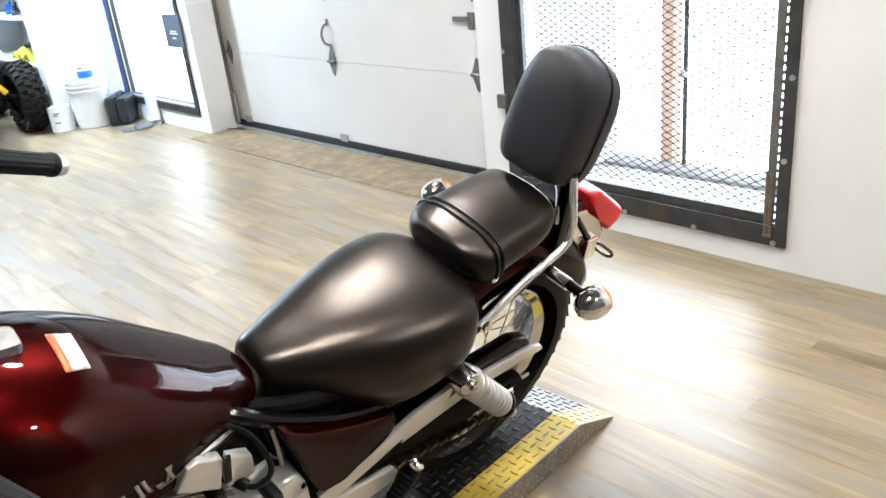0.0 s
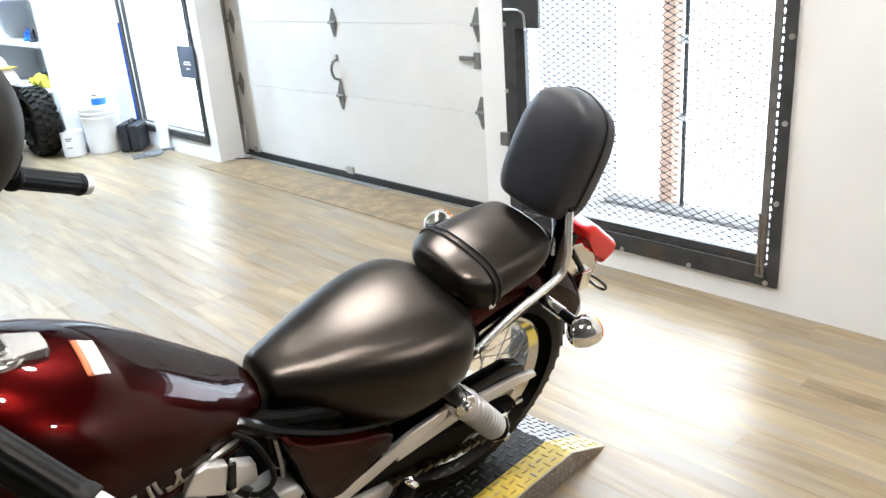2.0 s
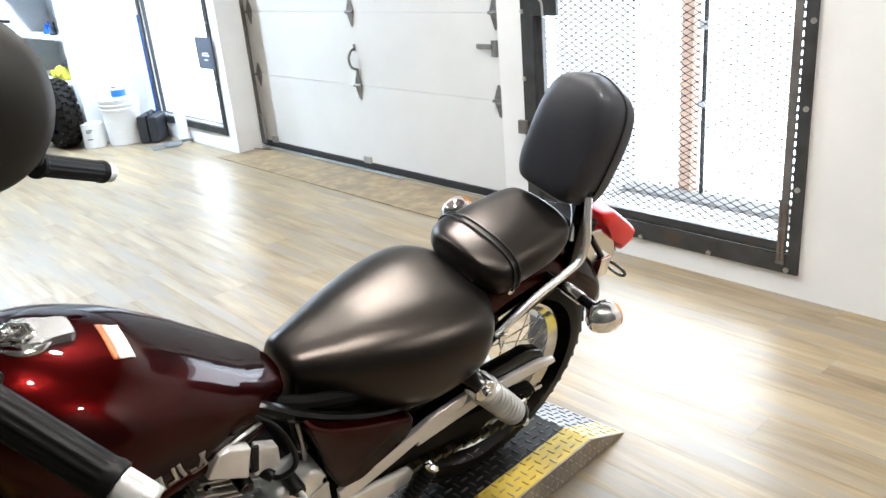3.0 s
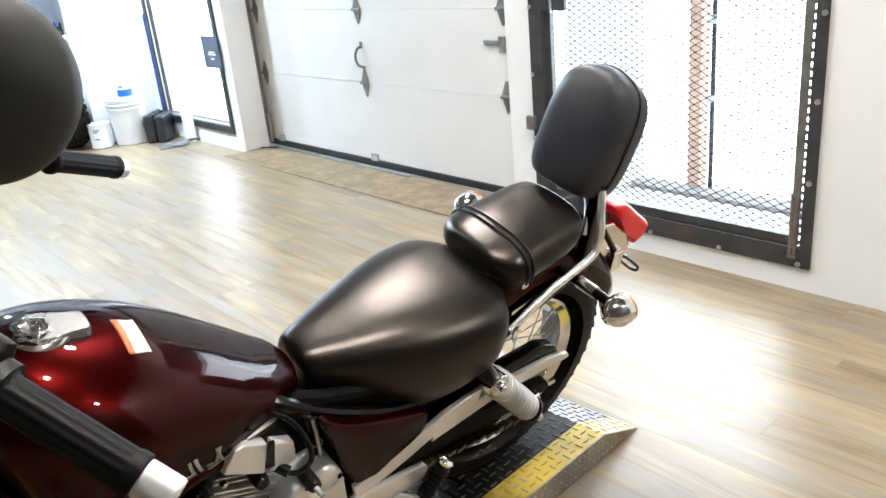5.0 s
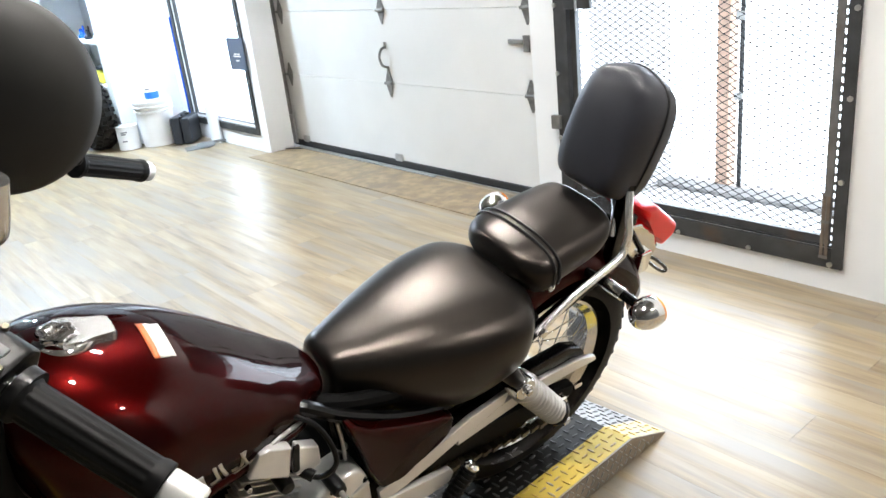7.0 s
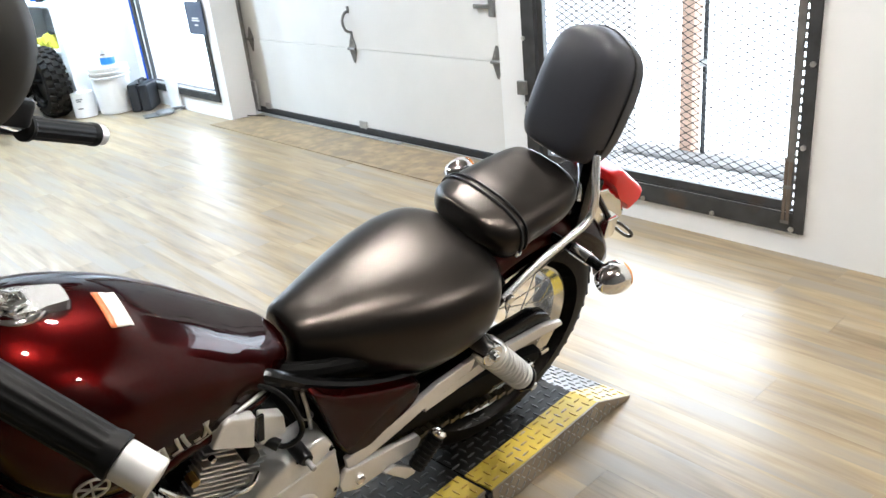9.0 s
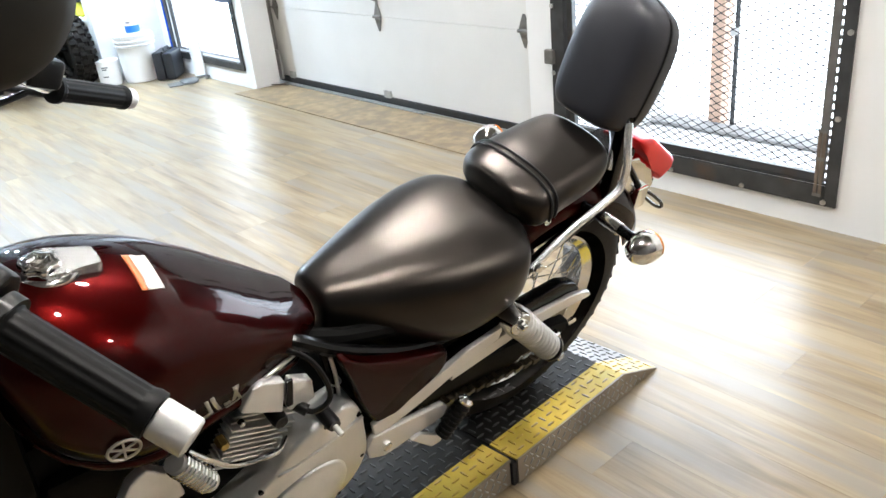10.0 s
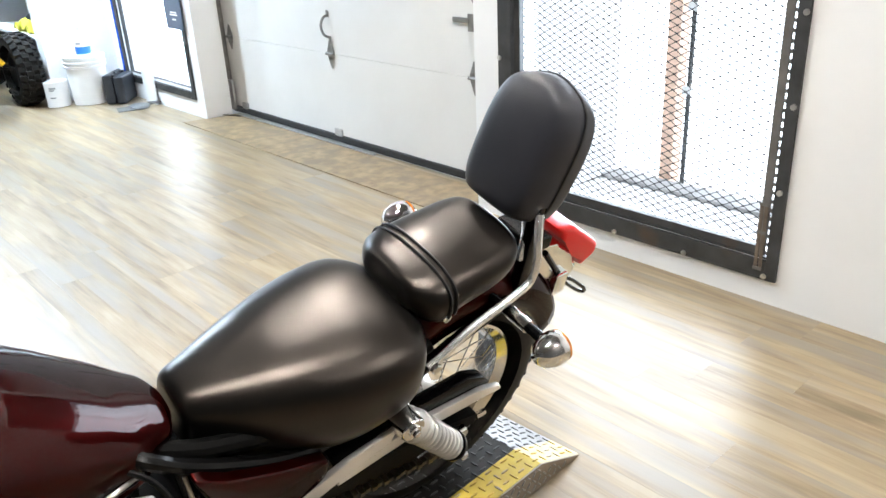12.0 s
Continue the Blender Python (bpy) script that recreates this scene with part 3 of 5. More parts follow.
part("diffuser", lathe_bm([(0.002, -0.036), (0.078, -0.034), (0.080, -0.026), (0.002, -0.024)], "z", 32), M_FILLC, cool)
copy_thing(cool, pose(-5.9, 0.25, ZC))

# ---- the platform ----
plat = thing("ramp_platform", pose(0.497, -0.010, 0, 0, 0, 3.5), "low black tread-plate platform with yellow edges, ramped at its end", "platform")
PH, PW = 0.066, 0.80


def plate_bm(x0, x1, y0, y1, taper):
    """The top skin of a section, level or running down to the floor."""
    bm = bmesh.new()
    ys = [(y0, PH), (y1, 0.004 if taper else PH)]
    rows = []
    for y, z in ys:
        rows.append([(x0, y, z), (x1, y, z), (x1, y, z - 0.004), (x0, y, z - 0.004)])
    return rings_bm(rows, bm=bm)


YW = 0.080
for y0, y1, dx, taper in ((-0.012, 0.552, 0.0, True), (-2.1, -0.022, -0.012, False)):
    ye = 0.40 if taper else y1
    part("black_plate", plate_bm(-PW + dx, -YW + dx, y0, ye, False), M_PLATE, plat, "black tread plate", smooth=False)
    part("yellow_edge", plate_bm(-YW + dx, 0 + dx, y0, ye, False), M_YELLOW, plat, "yellow painted edge", smooth=False)
    if taper:
        part("ramp_plate", plate_bm(-PW + dx, -YW + dx, ye, y1, True), M_RAMP, plat, "worn grey ramp end", smooth=False)
        part("ramp_edge", plate_bm(-YW + dx, 0 + dx, ye, y1, True), M_RAMPY, plat, "faded yellow ramp end", smooth=False)
    if taper:
        side = [(y0, 0), (y1, 0), (y1, 0.003), (0.40, PH - 0.001), (y0, PH - 0.001)]
    else:
        side = [(y0, 0), (y1, 0), (y1, PH - 0.001), (y0, PH - 0.001)]
    for x in (dx - 0.001, -PW + dx):
        part("side_plate", prism_bm(side, x, x + 0.005, "x"), M_RAW, plat, "bare tread plate side", smooth=False)
part("section_gap", box_bm(-PW, 0.0, -0.026, -0.008, 0.0, PH - 0.006), M_RUBBERSEAL, plat)


def lozenges(name, x0, x1, y0, y1, material, zof, label=""):
    """The raised bars of tread plate, alternately turned."""
    bm = bmesh.new()
    step, i = 0.0270, 0
    y = y0 + 0.009
    while y < y1 - 0.008:
        x, j = x0 + 0.009, 0
        while x < x1 - 0.008:
            a = radians(45 if (i + j) % 2 else -45) + radians(45)
            c, s = math.cos(a), math.sin(a)
            prof = [(-0.0140, 0), (-0.008, 0.0031), (0.008, 0.0031), (0.0140, 0), (0.008, -0.0031), (-0.008, -0.0031)]
            lo, hi = [], []
            for u, w in prof:
                q = (x + u * c - w * s, y + u * s + w * c)
                lo.append(bm.verts.new((*q, zof(*q) - 0.0005)))
                q = (x + 0.62 * (u * c - w * s), y + 0.62 * (u * s + w * c))
                hi.append(bm.verts.new((*q, zof(*q) + 0.0026)))
            for k in range(6):
                bm.faces.new((lo[k], lo[(k + 1) % 6], hi[(k + 1) % 6], hi[k]))
            bm.faces.new(hi)
            x += step
            j += 1
        y += step
        i += 1
    ob = part(name, bm, material, plat, label, smooth=False)
    ob["kind"] = "stuff"
    return ob


zt = lambda x, y: PH if y < 0.40 else PH - (y - 0.40) * (PH - 0.004) / 0.152
for y0, y1, dx in ((-0.012, 0.552, 0.0), (-2.1, -0.022, -0.012)):
    lozenges("black_tread", -PW + dx, -YW + dx, y0, y1, M_WORN, zt)
    lozenges("yellow_tread", -YW + dx, dx, y0, y1, M_WORNY, zt)

bm = bmesh.new()
for i in range(60):
    for j in range(3):
        y, z = -0.60 + 0.0198 * i, 0.013 + 0.0198 * j
        if z > zt(0, y) - 0.010 or -0.035 < y < 0.0:
            continue
        q = box_bm(-0.0008, 0.0022, -0.0092, 0.0092, -0.0024, 0.0024)
        for v in q.verts:
            if v.co.x > 0:
                v.co.y *= 0.6
                v.co.z *= 0.5
        merge(bm, q, Matrix.Translation((0.004 + (0.0 if y > -0.012 else -0.012), y, z)) @ Matrix.Rotation(radians(45 if (i + j) % 2 else -45), 4, "X"))
part("side_tread", bm, M_GALV, plat, smooth=False)["kind"] = "stuff"

# ---- the motorcycle; its own axes: x to its left, y to its rear, z up ----
bike = thing("motorcycle", pose(0.285, 0.12, 0.065) @ Euler((0, 0, radians(-2))).to_matrix().to_4x4() @ Euler((0, radians(18), 0)).to_matrix().to_4x4(),
             "maroon cruiser motorcycle with black seats and backrest, on the platform", "motorcycle")

# rear wheel
AX = (0, 0, 0.3075)
tyre_prof = []
for k in range(17):
    a = math.pi * k / 16
    tyre_prof.append((0.228 + 0.080 * math.sin(a) ** 0.8, 0.062 * math.cos(a)))
wheel = part("rear_wheel", lathe_bm([(0.020, -0.055), (0.038, -0.05), (0.036, -0.02), (0.030, 0.0), (0.036, 0.02), (0.060, 0.045), (0.058, 0.06), (0.02, 0.065)], "x", 32, at=AX), M_ALU, bike, "spoked rear wheel")
part("tyre", lathe_bm([(r, h) for r, h in tyre_prof], "x", 72, at=AX, close=False), M_TYRE, wheel, "black rubber tyre")
part("rim", lathe_bm([(0.200, -0.046), (0.206, -0.044), (0.200, -0.040), (0.188, -0.020), (0.185, 0.0), (0.188, 0.020), (0.200, 0.040), (0.206, 0.044), (0.200, 0.046), (0.184, 0.030), (0.180, 0.0), (0.184, -0.030), (0.200, -0.046)], "x", 72, at=AX, close=False), M_CHROME, wheel, "chrome rim")
for k in range(36):
    a = 2 * math.pi * k / 36
    s = 1 if k % 2 else -1
    b = a + s * (0.5 if (k // 2) % 2 else -0.5)
    p = Vector((s * 0.042, 0.036 * math.cos(b), 0.036 * math.sin(b) + AX[2]))
    q = Vector((s * 0.008, 0.186 * math.cos(a), 0.186 * math.sin(a) + AX[2]))
    part("spoke", tube_bm([p, q], 0.0018, 2, 5), M_CHROME, wheel)
bm = bmesh.new()
for k in range(48):
    for s in (-1, 1):
        a = 2 * math.pi * (k + (0.5 if s > 0 else 0)) / 48
        q = box_bm(-0.016, 0.016, -0.006, 0.006, -0.004, 0.004)
        merge(bm, q, Matrix.Translation(AX) @ Matrix.Rotation(a, 4, "X") @ Matrix.Translation((s * 0.034, 0, 0.2985)) @ Matrix.Rotation(s * 0.75, 4, "Y") @ Matrix.Rotation(s * 0.5, 4, "Z"))
part("tread_band", bm, M_TYRE, wheel, smooth=False)["kind"] = "stuff"
# sprocket and chain
bm = lathe_bm([(0.03, 0.070), (0.092, 0.070), (0.096, 0.073), (0.092, 0.077), (0.03, 0.077)], "x", 40, at=AX)
part("sprocket", bm, M_SPRING, wheel)
chain = bmesh.new()
for k in range(44):
    u = k / 43
    for z0, z1 in ((0.400, 0.375), (0.215, 0.290)):
        y = 0.0 - 0.62 * u
        z = z0 + (z1 - z0) * u
        w = 0.010 if k % 2 else 0.007
        box_bm(0.097 - w, 0.097 + w, y - 0.0055, y + 0.0055, z - 0.006, z + 0.006, bm=chain)
# added near-black sheet for the dark of the open space behind the chain
part("chain_dark_backing", prism_bm([(0.02, 0.300), (-0.05, 0.225), (-0.14, 0.195), (-0.40, 0.225), (-0.56, 0.290), (-0.54, 0.365), (-0.02, 0.330)], 0.078, 0.084, "x", 0.002), M_DARK, bike)
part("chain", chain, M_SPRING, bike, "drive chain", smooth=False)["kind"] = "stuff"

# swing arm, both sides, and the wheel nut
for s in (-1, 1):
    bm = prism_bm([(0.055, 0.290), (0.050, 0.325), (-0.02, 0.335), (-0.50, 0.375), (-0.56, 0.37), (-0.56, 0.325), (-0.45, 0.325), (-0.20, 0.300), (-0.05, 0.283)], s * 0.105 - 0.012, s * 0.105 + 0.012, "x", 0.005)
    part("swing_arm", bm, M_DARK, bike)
    bm = bolt_bm((s * 0.118, 0, 0.3075), "x", s * 0.017, s * 0.018)
    part("axle_nut", bm, M_CHROME, bike)
    bm = bolt_bm((s * 0.112, 0.055, 0.306), "y", 0.008, 0.025)
    part("chain_adjuster", bm, M_CHROME, bike)

# chain guard: black top with a bright edge
bm = prism_bm([(0.070, 0.400), (0.045, 0.432), (0.0, 0.452), (-0.12, 0.447), (-0.30, 0.405), (-0.30, 0.375), (-0.13, 0.410), (0.0, 0.408)], 0.086, 0.117, "x", 0.008)
part("chain_guard", bm, M_BLACK, bike, "black chain guard with a bright edge")
bm = prism_bm([(0.092, 0.386), (0.082, 0.402), (0.045, 0.412), (0.02, 0.418), (-0.13, 0.420), (-0.30, 0.384), (-0.30, 0.356), (-0.13, 0.392), (0.02, 0.393), (0.07, 0.384)], 0.117, 0.130, "x", 0.004)
part("guard_edge", bm, M_ALU, bike)

# shock absorbers
def shock(s):
    a, b = Vector((s * 0.158, -0.196, 0.497)), Vector((s * 0.158, -0.038, 0.316))
    d = (b - a).normalized()
    rot = d.to_track_quat("Z", "Y").to_matrix().to_4x4()
    m = Matrix.Translation(a) @ rot
    L = (b - a).length
    bm = lathe_bm([(0.004, -0.016), (0.014, -0.014), (0.026, -0.006), (0.0290, 0.006), (0.0290, 0.036), (0.0315, 0.038), (0.0315, 0.046), (0.018, 0.048)], "z", 28)
    bmesh.ops.transform(bm, matrix=m, verts=bm.verts)
    top = part("shock_absorber", bm, M_SHOCK, bike, "silver coil-spring shock absorber")
    bm = lathe_bm([(0.004, s * 0.030), (0.012, s * 0.030), (0.013, s * 0.026), (0.022, s * 0.026), (0.0245, s * 0.022), (0.0245, -s * 0.018), (0.004, -s * 0.018)], "x", 28, at=tuple(a))
    part("top_eye", bm, M_CHROME, top)
    pts = []
    turns, n = 9, 216
    for k in range(n):
        u = k / (n - 1)
        t = u * turns * 2 * math.pi
        pts.append(m @ Vector((0.0255 * math.cos(t), 0.0255 * math.sin(t), 0.050 + u * (L - 0.082))))
    part("spring", tube_bm(pts, 0.0047, sides=8, smooth=False), M_SHOCK, top)
    bm = lathe_bm([(0.014, 0.04), (0.014, L - 0.03), (0.012, L), (0.010, L + 0.004)], "z", 16)
    lathe_bm([(0.008, L - 0.028), (0.030, L - 0.026), (0.030, L - 0.018), (0.016, L - 0.012), (0.014, L + 0.012), (0.004, L + 0.016)], "z", 20, bm)
    bmesh.ops.transform(bm, matrix=m, verts=bm.verts)
    part("damper_rod", bm, M_BLACK, top)
    part("top_nut", bolt_bm((a.x + s * 0.029, a.y, a.z), "x", s * 0.008, s * 0.008), M_CHROME, top)
    part("lower_nut", bolt_bm((b.x + s * 0.012, b.y, b.z), "x", s * 0.011, s * 0.014), M_CHROME, top)


shock(1)
shock(-1)

# rear fender
rings = []
for k in range(25):
    a = radians(29 + 99 * k / 24)
    r = 0.350 + 0.012 * math.sin(k / 24 * math.pi)
    y, z = r * math.cos(a), AX[2] + r * math.sin(a)
    ring = []
    for j in range(13):
        b = radians(-92 + 184 * j / 12)
        w = 0.088
        drop = 0.085 * (1 - math.cos(b)) ** 1.3
        ring.append((w * math.sin(b), (r - drop) * math.cos(a), AX[2] + (r - drop) * math.sin(a)))
    rings.append(ring)
bm = rings_bm(rings, cap=False, closed=False)
fender = part("rear_fender", bm, M_PAINT, bike, "maroon rear fender")
fender.modifiers.new("thick", "SOLIDIFY").thickness = 0.003

# rider seat
seat = [(-0.538, 0.034, 0.614, 0.552, 0.6, 0), (-0.535, 0.047, 0.622, 0.530, 0.6, 0), (-0.524, 0.058, 0.629, 0.508, 0.6, 0), (-0.491, 0.074, 0.634, 0.486, 0.6, 0), (-0.443, 0.098, 0.639, 0.464, 0.6, 0), (-0.375, 0.126, 0.648, 0.449, 0.6, 0),
        (-0.306, 0.150, 0.654, 0.439, 0.6, 0), (-0.235, 0.160, 0.660, 0.454, 0.6, 0), (-0.174, 0.154, 0.660, 0.481, 0.58, 0), (-0.133, 0.112, 0.651, 0.517, 0.54, 0), (-0.118, 0.061, 0.630, 0.562, 0.5, 0)]
part("rider_seat", body_bm(seat, 110, 72, 2.85), M_LEATHER, bike, "black vinyl rider seat", sharp=80)
# passenger seat
pil = [(-0.149, 0.047, 0.688, 0.649, 0.5, 0), (-0.142, 0.075, 0.704, 0.644, 0.48, 0), (-0.109, 0.109, 0.713, 0.617, 0.48, 0), (-0.055, 0.109, 0.725, 0.628, 0.48, 0), (0.017, 0.107, 0.735, 0.642, 0.5, 0), (0.057, 0.100, 0.741, 0.657, 0.5, 0),
        (0.079, 0.086, 0.742, 0.673, 0.5, 0), (0.092, 0.052, 0.732, 0.692, 0.5, 0)]
ps = part("passenger_seat", body_bm(pil, 48, 44, 2.7), M_LEATHER, bike, "black vinyl passenger seat", sharp=80)

def seam(y, grow):
    """A line round the passenger seat's skin at y, proud of it by grow."""
    pts = []
    _, w, zt, zb, k, _ = min(spline(pil, 200), key=lambda q: abs(q[0] - y))
    w, zt, zm = w + grow, zt + grow, zb + (zt - zb) * k
    for i in range(41):
        a = math.pi * (i / 40 * 1.16 - 0.08)
        c, s = math.cos(a), math.sin(a)
        pts.append((w * math.copysign(abs(c) ** (2 / 2.7), c), y, zm + (zt - zm if s > 0 else zm - zb) * math.copysign(abs(s) ** (2 / 2.7), s)))
    return pts


for y in (-0.092, -0.079):
    part("seam", tube_bm(seam(y, 0.0028), 0.0026, sides=6, smooth=False), M_STITCH, ps)
part("seat_screw", bolt_bm((0.106, -0.092, 0.646), "x", 0.009, 0.006, n=12), M_CHROME, ps)

# backrest: pad, chrome bail and side bars
rows = []
for u, w, t in ((-0.006, 0.030, 0.008), (0.0, 0.070, 0.018), (0.012, 0.095, 0.026), (0.05, 0.108, 0.031), (0.12, 0.111, 0.033), (0.18, 0.108, 0.033), (0.222, 0.096, 0.031), (0.246, 0.074, 0.027), (0.261, 0.042, 0.019), (0.268, 0.014, 0.008)):
    rows.append((u, w, t))
rings = []
for u, w, t in spline(rows, 64):
    ring = []
    for j in range(40):
        a = 2 * math.pi * j / 40
        c, s = math.cos(a), math.sin(a)
        ring.append((w * math.copysign(abs(c) ** 0.45, c), t * math.copysign(abs(s) ** 0.55, s) + 0.012 * (w / 0.11) ** 2 * (abs(c) ** 3), u))
    rings.append(ring)
PADM = pose(0, 0.103, 0.756, -17, 0, 0) @ Matrix.Diagonal((0.855, 1.76, 0.932, 1))
bm = rings_bm(rings)
bmesh.ops.transform(bm, matrix=PADM, verts=bm.verts)
pad = part("backrest_pad", bm, M_LEATHER2, bike, "grey-black vinyl backrest pad", sharp=80)
loop = []
for u, w, t in spline(rows, 30):
    loop.append((w * 1.006, 0.006, u))
loop = loop + [(-x, y, z) for x, y, z in loop[::-1]]
bm = tube_bm([PADM @ Vector(p) for p in loop], 0.0032, sides=6, smooth=False)
part("piping", bm, M_STITCH, pad)
for pts in ([(0.130, -0.135, 0.566), (0.130, -0.045, 0.618), (0.130, 0.02, 0.643), (0.129, 0.070, 0.660), (0.127, 0.088, 0.676), (0.123, 0.094, 0.71), (0.112, 0.096, 0.745), (0.094, 0.104, 0.79)],
            [(-0.130, -0.135, 0.556), (-0.126, -0.045, 0.590), (-0.118, 0.01, 0.600), (-0.105, 0.05, 0.606)]):
    bm = tube_bm(pts, 0.0078, 60, 12)
    part("backrest_bar", bm, M_SATIN, bike, "chrome backrest side bar")
part("bar_bolt", bolt_bm((0.138, -0.128, 0.572), "x", 0.010, 0.008, n=10), M_CHROME, bike)
bm = tube_bm([(-0.085, 0.118, 0.752), (-0.060, 0.127, 0.748), (-0.030, 0.138, 0.746), (0.0, 0.145, 0.742), (0.030, 0.142, 0.737), (0.055, 0.125, 0.728), (0.072, 0.108, 0.712), (0.080, 0.100, 0.680)], 0.0068, 44, 10)
part("backrest_cross_bar", bm, M_SATIN, bike, "chrome cross bar under the pad")
part("backrest_bracket", box_bm(0.066, 0.092, 0.104, 0.130, 0.60, 0.80, 0.006), M_BLACK, bike)

# tail lamp, plate bracket, signals
bm = prism_bm([(0.195, 0.648), (0.262, 0.640), (0.305, 0.600), (0.350, 0.545), (0.332, 0.520), (0.262, 0.520), (0.200, 0.580)], -0.050, 0.050, "x", 0.014)
tl = part("tail_lamp", bm, M_CHROME, bike, "chrome tail lamp with a red lens")
bm = prism_bm([(0.228, 0.688), (0.285, 0.678), (0.398, 0.592), (0.405, 0.575), (0.398, 0.558), (0.352, 0.542), (0.308, 0.606), (0.262, 0.646)], -0.058, 0.058, "x", 0.013)
for v in bm.verts:
    v.co.x *= 1.0 - 1.6 * max(0.0, v.co.y - 0.30)
part("red_lens", bm, M_RED, tl, "red tail lamp lens", sharp=75)
part("lamp_stay", box_bm(-0.035, 0.035, 0.13, 0.21, 0.56, 0.645, 0.010), M_BLACK, tl)
part("lamp_cap", box_bm(-0.052, 0.052, 0.165, 0.228, 0.640, 0.672, 0.008), M_BLACK, tl)
pb = part("plate_bracket", tube_bm([(0.052, 0.215, 0.632), (0.052, 0.26, 0.578), (0.052, 0.30, 0.532)], 0.0065, 10, 8), M_BLACK, bike, "empty black number plate bracket")
u, v = Vector((0, 0.777, -0.629)), Vector((0.5, 0.545, 0.67))
loop = [Vector((0.055, 0.348, 0.497)) + u * (0.060 * math.copysign(abs(math.cos(a)) ** 0.6, math.cos(a))) + v * (0.0085 * math.sin(a)) for a in (2 * math.pi * k / 28 for k in range(29))]
part("slotted_tab", tube_bm(loop, 0.0042, sides=8, smooth=False), M_BLACK, pb)
part("bracket_foot", box_bm(0.035, 0.066, 0.262, 0.300, 0.505, 0.560, 0.006), M_CHROME, pb)
SY, SZ = 0.051, 0.612
for s in (-1, 1):
    st = part("signal_stalk", tube_bm([(s * 0.080, SY - 0.005, SZ), (s * 0.15, SY, SZ), (s * 0.205, SY, SZ)], 0.0105, 10, 12), M_BLACK, bike)
    part("stalk_collar", lathe_bm([(0.004, s * 0.13), (0.0135, s * 0.131), (0.0135, s * 0.175), (0.004, s * 0.176)], "x", 16, at=(0, SY, SZ)), M_CHROME, st)
    prof = [(0.002, -0.044), (0.013, -0.042), (0.024, -0.032), (0.031, -0.014), (0.0325, 0.004), (0.031, 0.010)]
    body = part("turn_signal", lathe_bm(prof, "y", 28, at=(s * 0.219 + 0.019, SY, SZ)), M_CHROME, bike, "chrome bullet turn signal with amber lens")
    part("amber_lens", lathe_bm([(0.031, 0.010), (0.030, 0.016), (0.022, 0.024), (0.002, 0.027)], "y", 28, at=(s * 0.219 + 0.019, SY, SZ)), M_AMBER, body)

# fuel tank
tank = [(-1.020, 0.045, 0.783, 0.711, 0.5, 0), (-1.006, 0.092, 0.819, 0.660, 0.5, 0), (-0.973, 0.129, 0.832, 0.606, 0.48, 0), (-0.921, 0.155, 0.832, 0.568, 0.48, 0), (-0.855, 0.166, 0.813, 0.556, 0.5, 0), (-0.779, 0.148, 0.783, 0.558, 0.52, 0),
        (-0.708, 0.132, 0.736, 0.558, 0.53, 0), (-0.655, 0.114, 0.695, 0.555, 0.54, 0), (-0.617, 0.101, 0.664, 0.560, 0.54, 0), (-0.584, 0.077, 0.640, 0.574, 0.5, 0), (-0.560, 0.059, 0.623, 0.584, 0.5, 0), (-0.546, 0.028, 0.612, 0.591, 0.5, 0)]
tk = part("fuel_tank", body_bm(tank, 100, 64, 2.25, 3.4), M_PAINT, bike, "glossy maroon teardrop fuel tank", sharp=80)


def tank_point(y, deg, lift=0.0):
    """A point of the tank's skin, by y and the angle round it (90 is the ridge)."""
    rows = spline(tank, 200)
    r = min(rows, key=lambda q: abs(q[0] - y))
    _, w, zt, zb, k, xs = r
    a = radians(deg)
    c, t = math.cos(a), math.sin(a)
    zm = zb + (zt - zb) * k
    q = 2.25 if t > 0 else 3.4
    p = Vector((w * math.copysign(abs(c) ** (2 / q), c), y, zm + (zt - zm if t > 0 else zm - zb) * math.copysign(abs(t) ** (2 / q), t)))
    out = Vector((c * 0.9, 0, t)).normalized()
    return p + out * lift


def decal(name, corner, dy, dang, n, m, material, parent, lift=0.0012, label=""):
    bm = bmesh.new()
    grid = [[bm.verts.new(tank_point(corner[0] + dy[0] * u / n + dy[1] * v / m, corner[1] + dang[0] * u / n + dang[1] * v / m, lift)) for v in range(m + 1)] for u in range(n + 1)]
    for u in range(n):
        for v in range(m):
            bm.faces.new((grid[u][v], grid[u + 1][v], grid[u + 1][v + 1], grid[u][v + 1]))
    ob = part(name, bm, material, parent, label)
    ob.modifiers.new("thick", "SOLIDIFY").thickness = 0.0006
    return ob


sticker = decal("warning_label", (-0.806, 94), (0.022, -0.003), (0, -23), 4, 12, M_LABELW, tk, label="white and orange warning label")
decal("orange_strip", (-0.814, 94), (0.009, -0.003), (0, -23), 2, 12, M_LABELO, sticker, 0.0014)
# round badge and slanted lettering on the tank's side, as plain shapes
bc = tank_point(-0.905, -10, 0.002)
nx = (Vector((0.615, -0.147, 0.775)) * 0.52 + Vector((0.77, -0.05, -0.62)) * 0.85).normalized()
bmtx = Matrix.Translation(bc) @ nx.to_track_quat("Z", "Y").to_matrix().to_4x4()
bm = torus_bm(0.0205, 0.0022, "z", 40, 8)
bmesh.ops.transform(bm, matrix=bmtx, verts=bm.verts)
badge = part("badge", bm, M_SILVER, tk, "round silver tank badge")
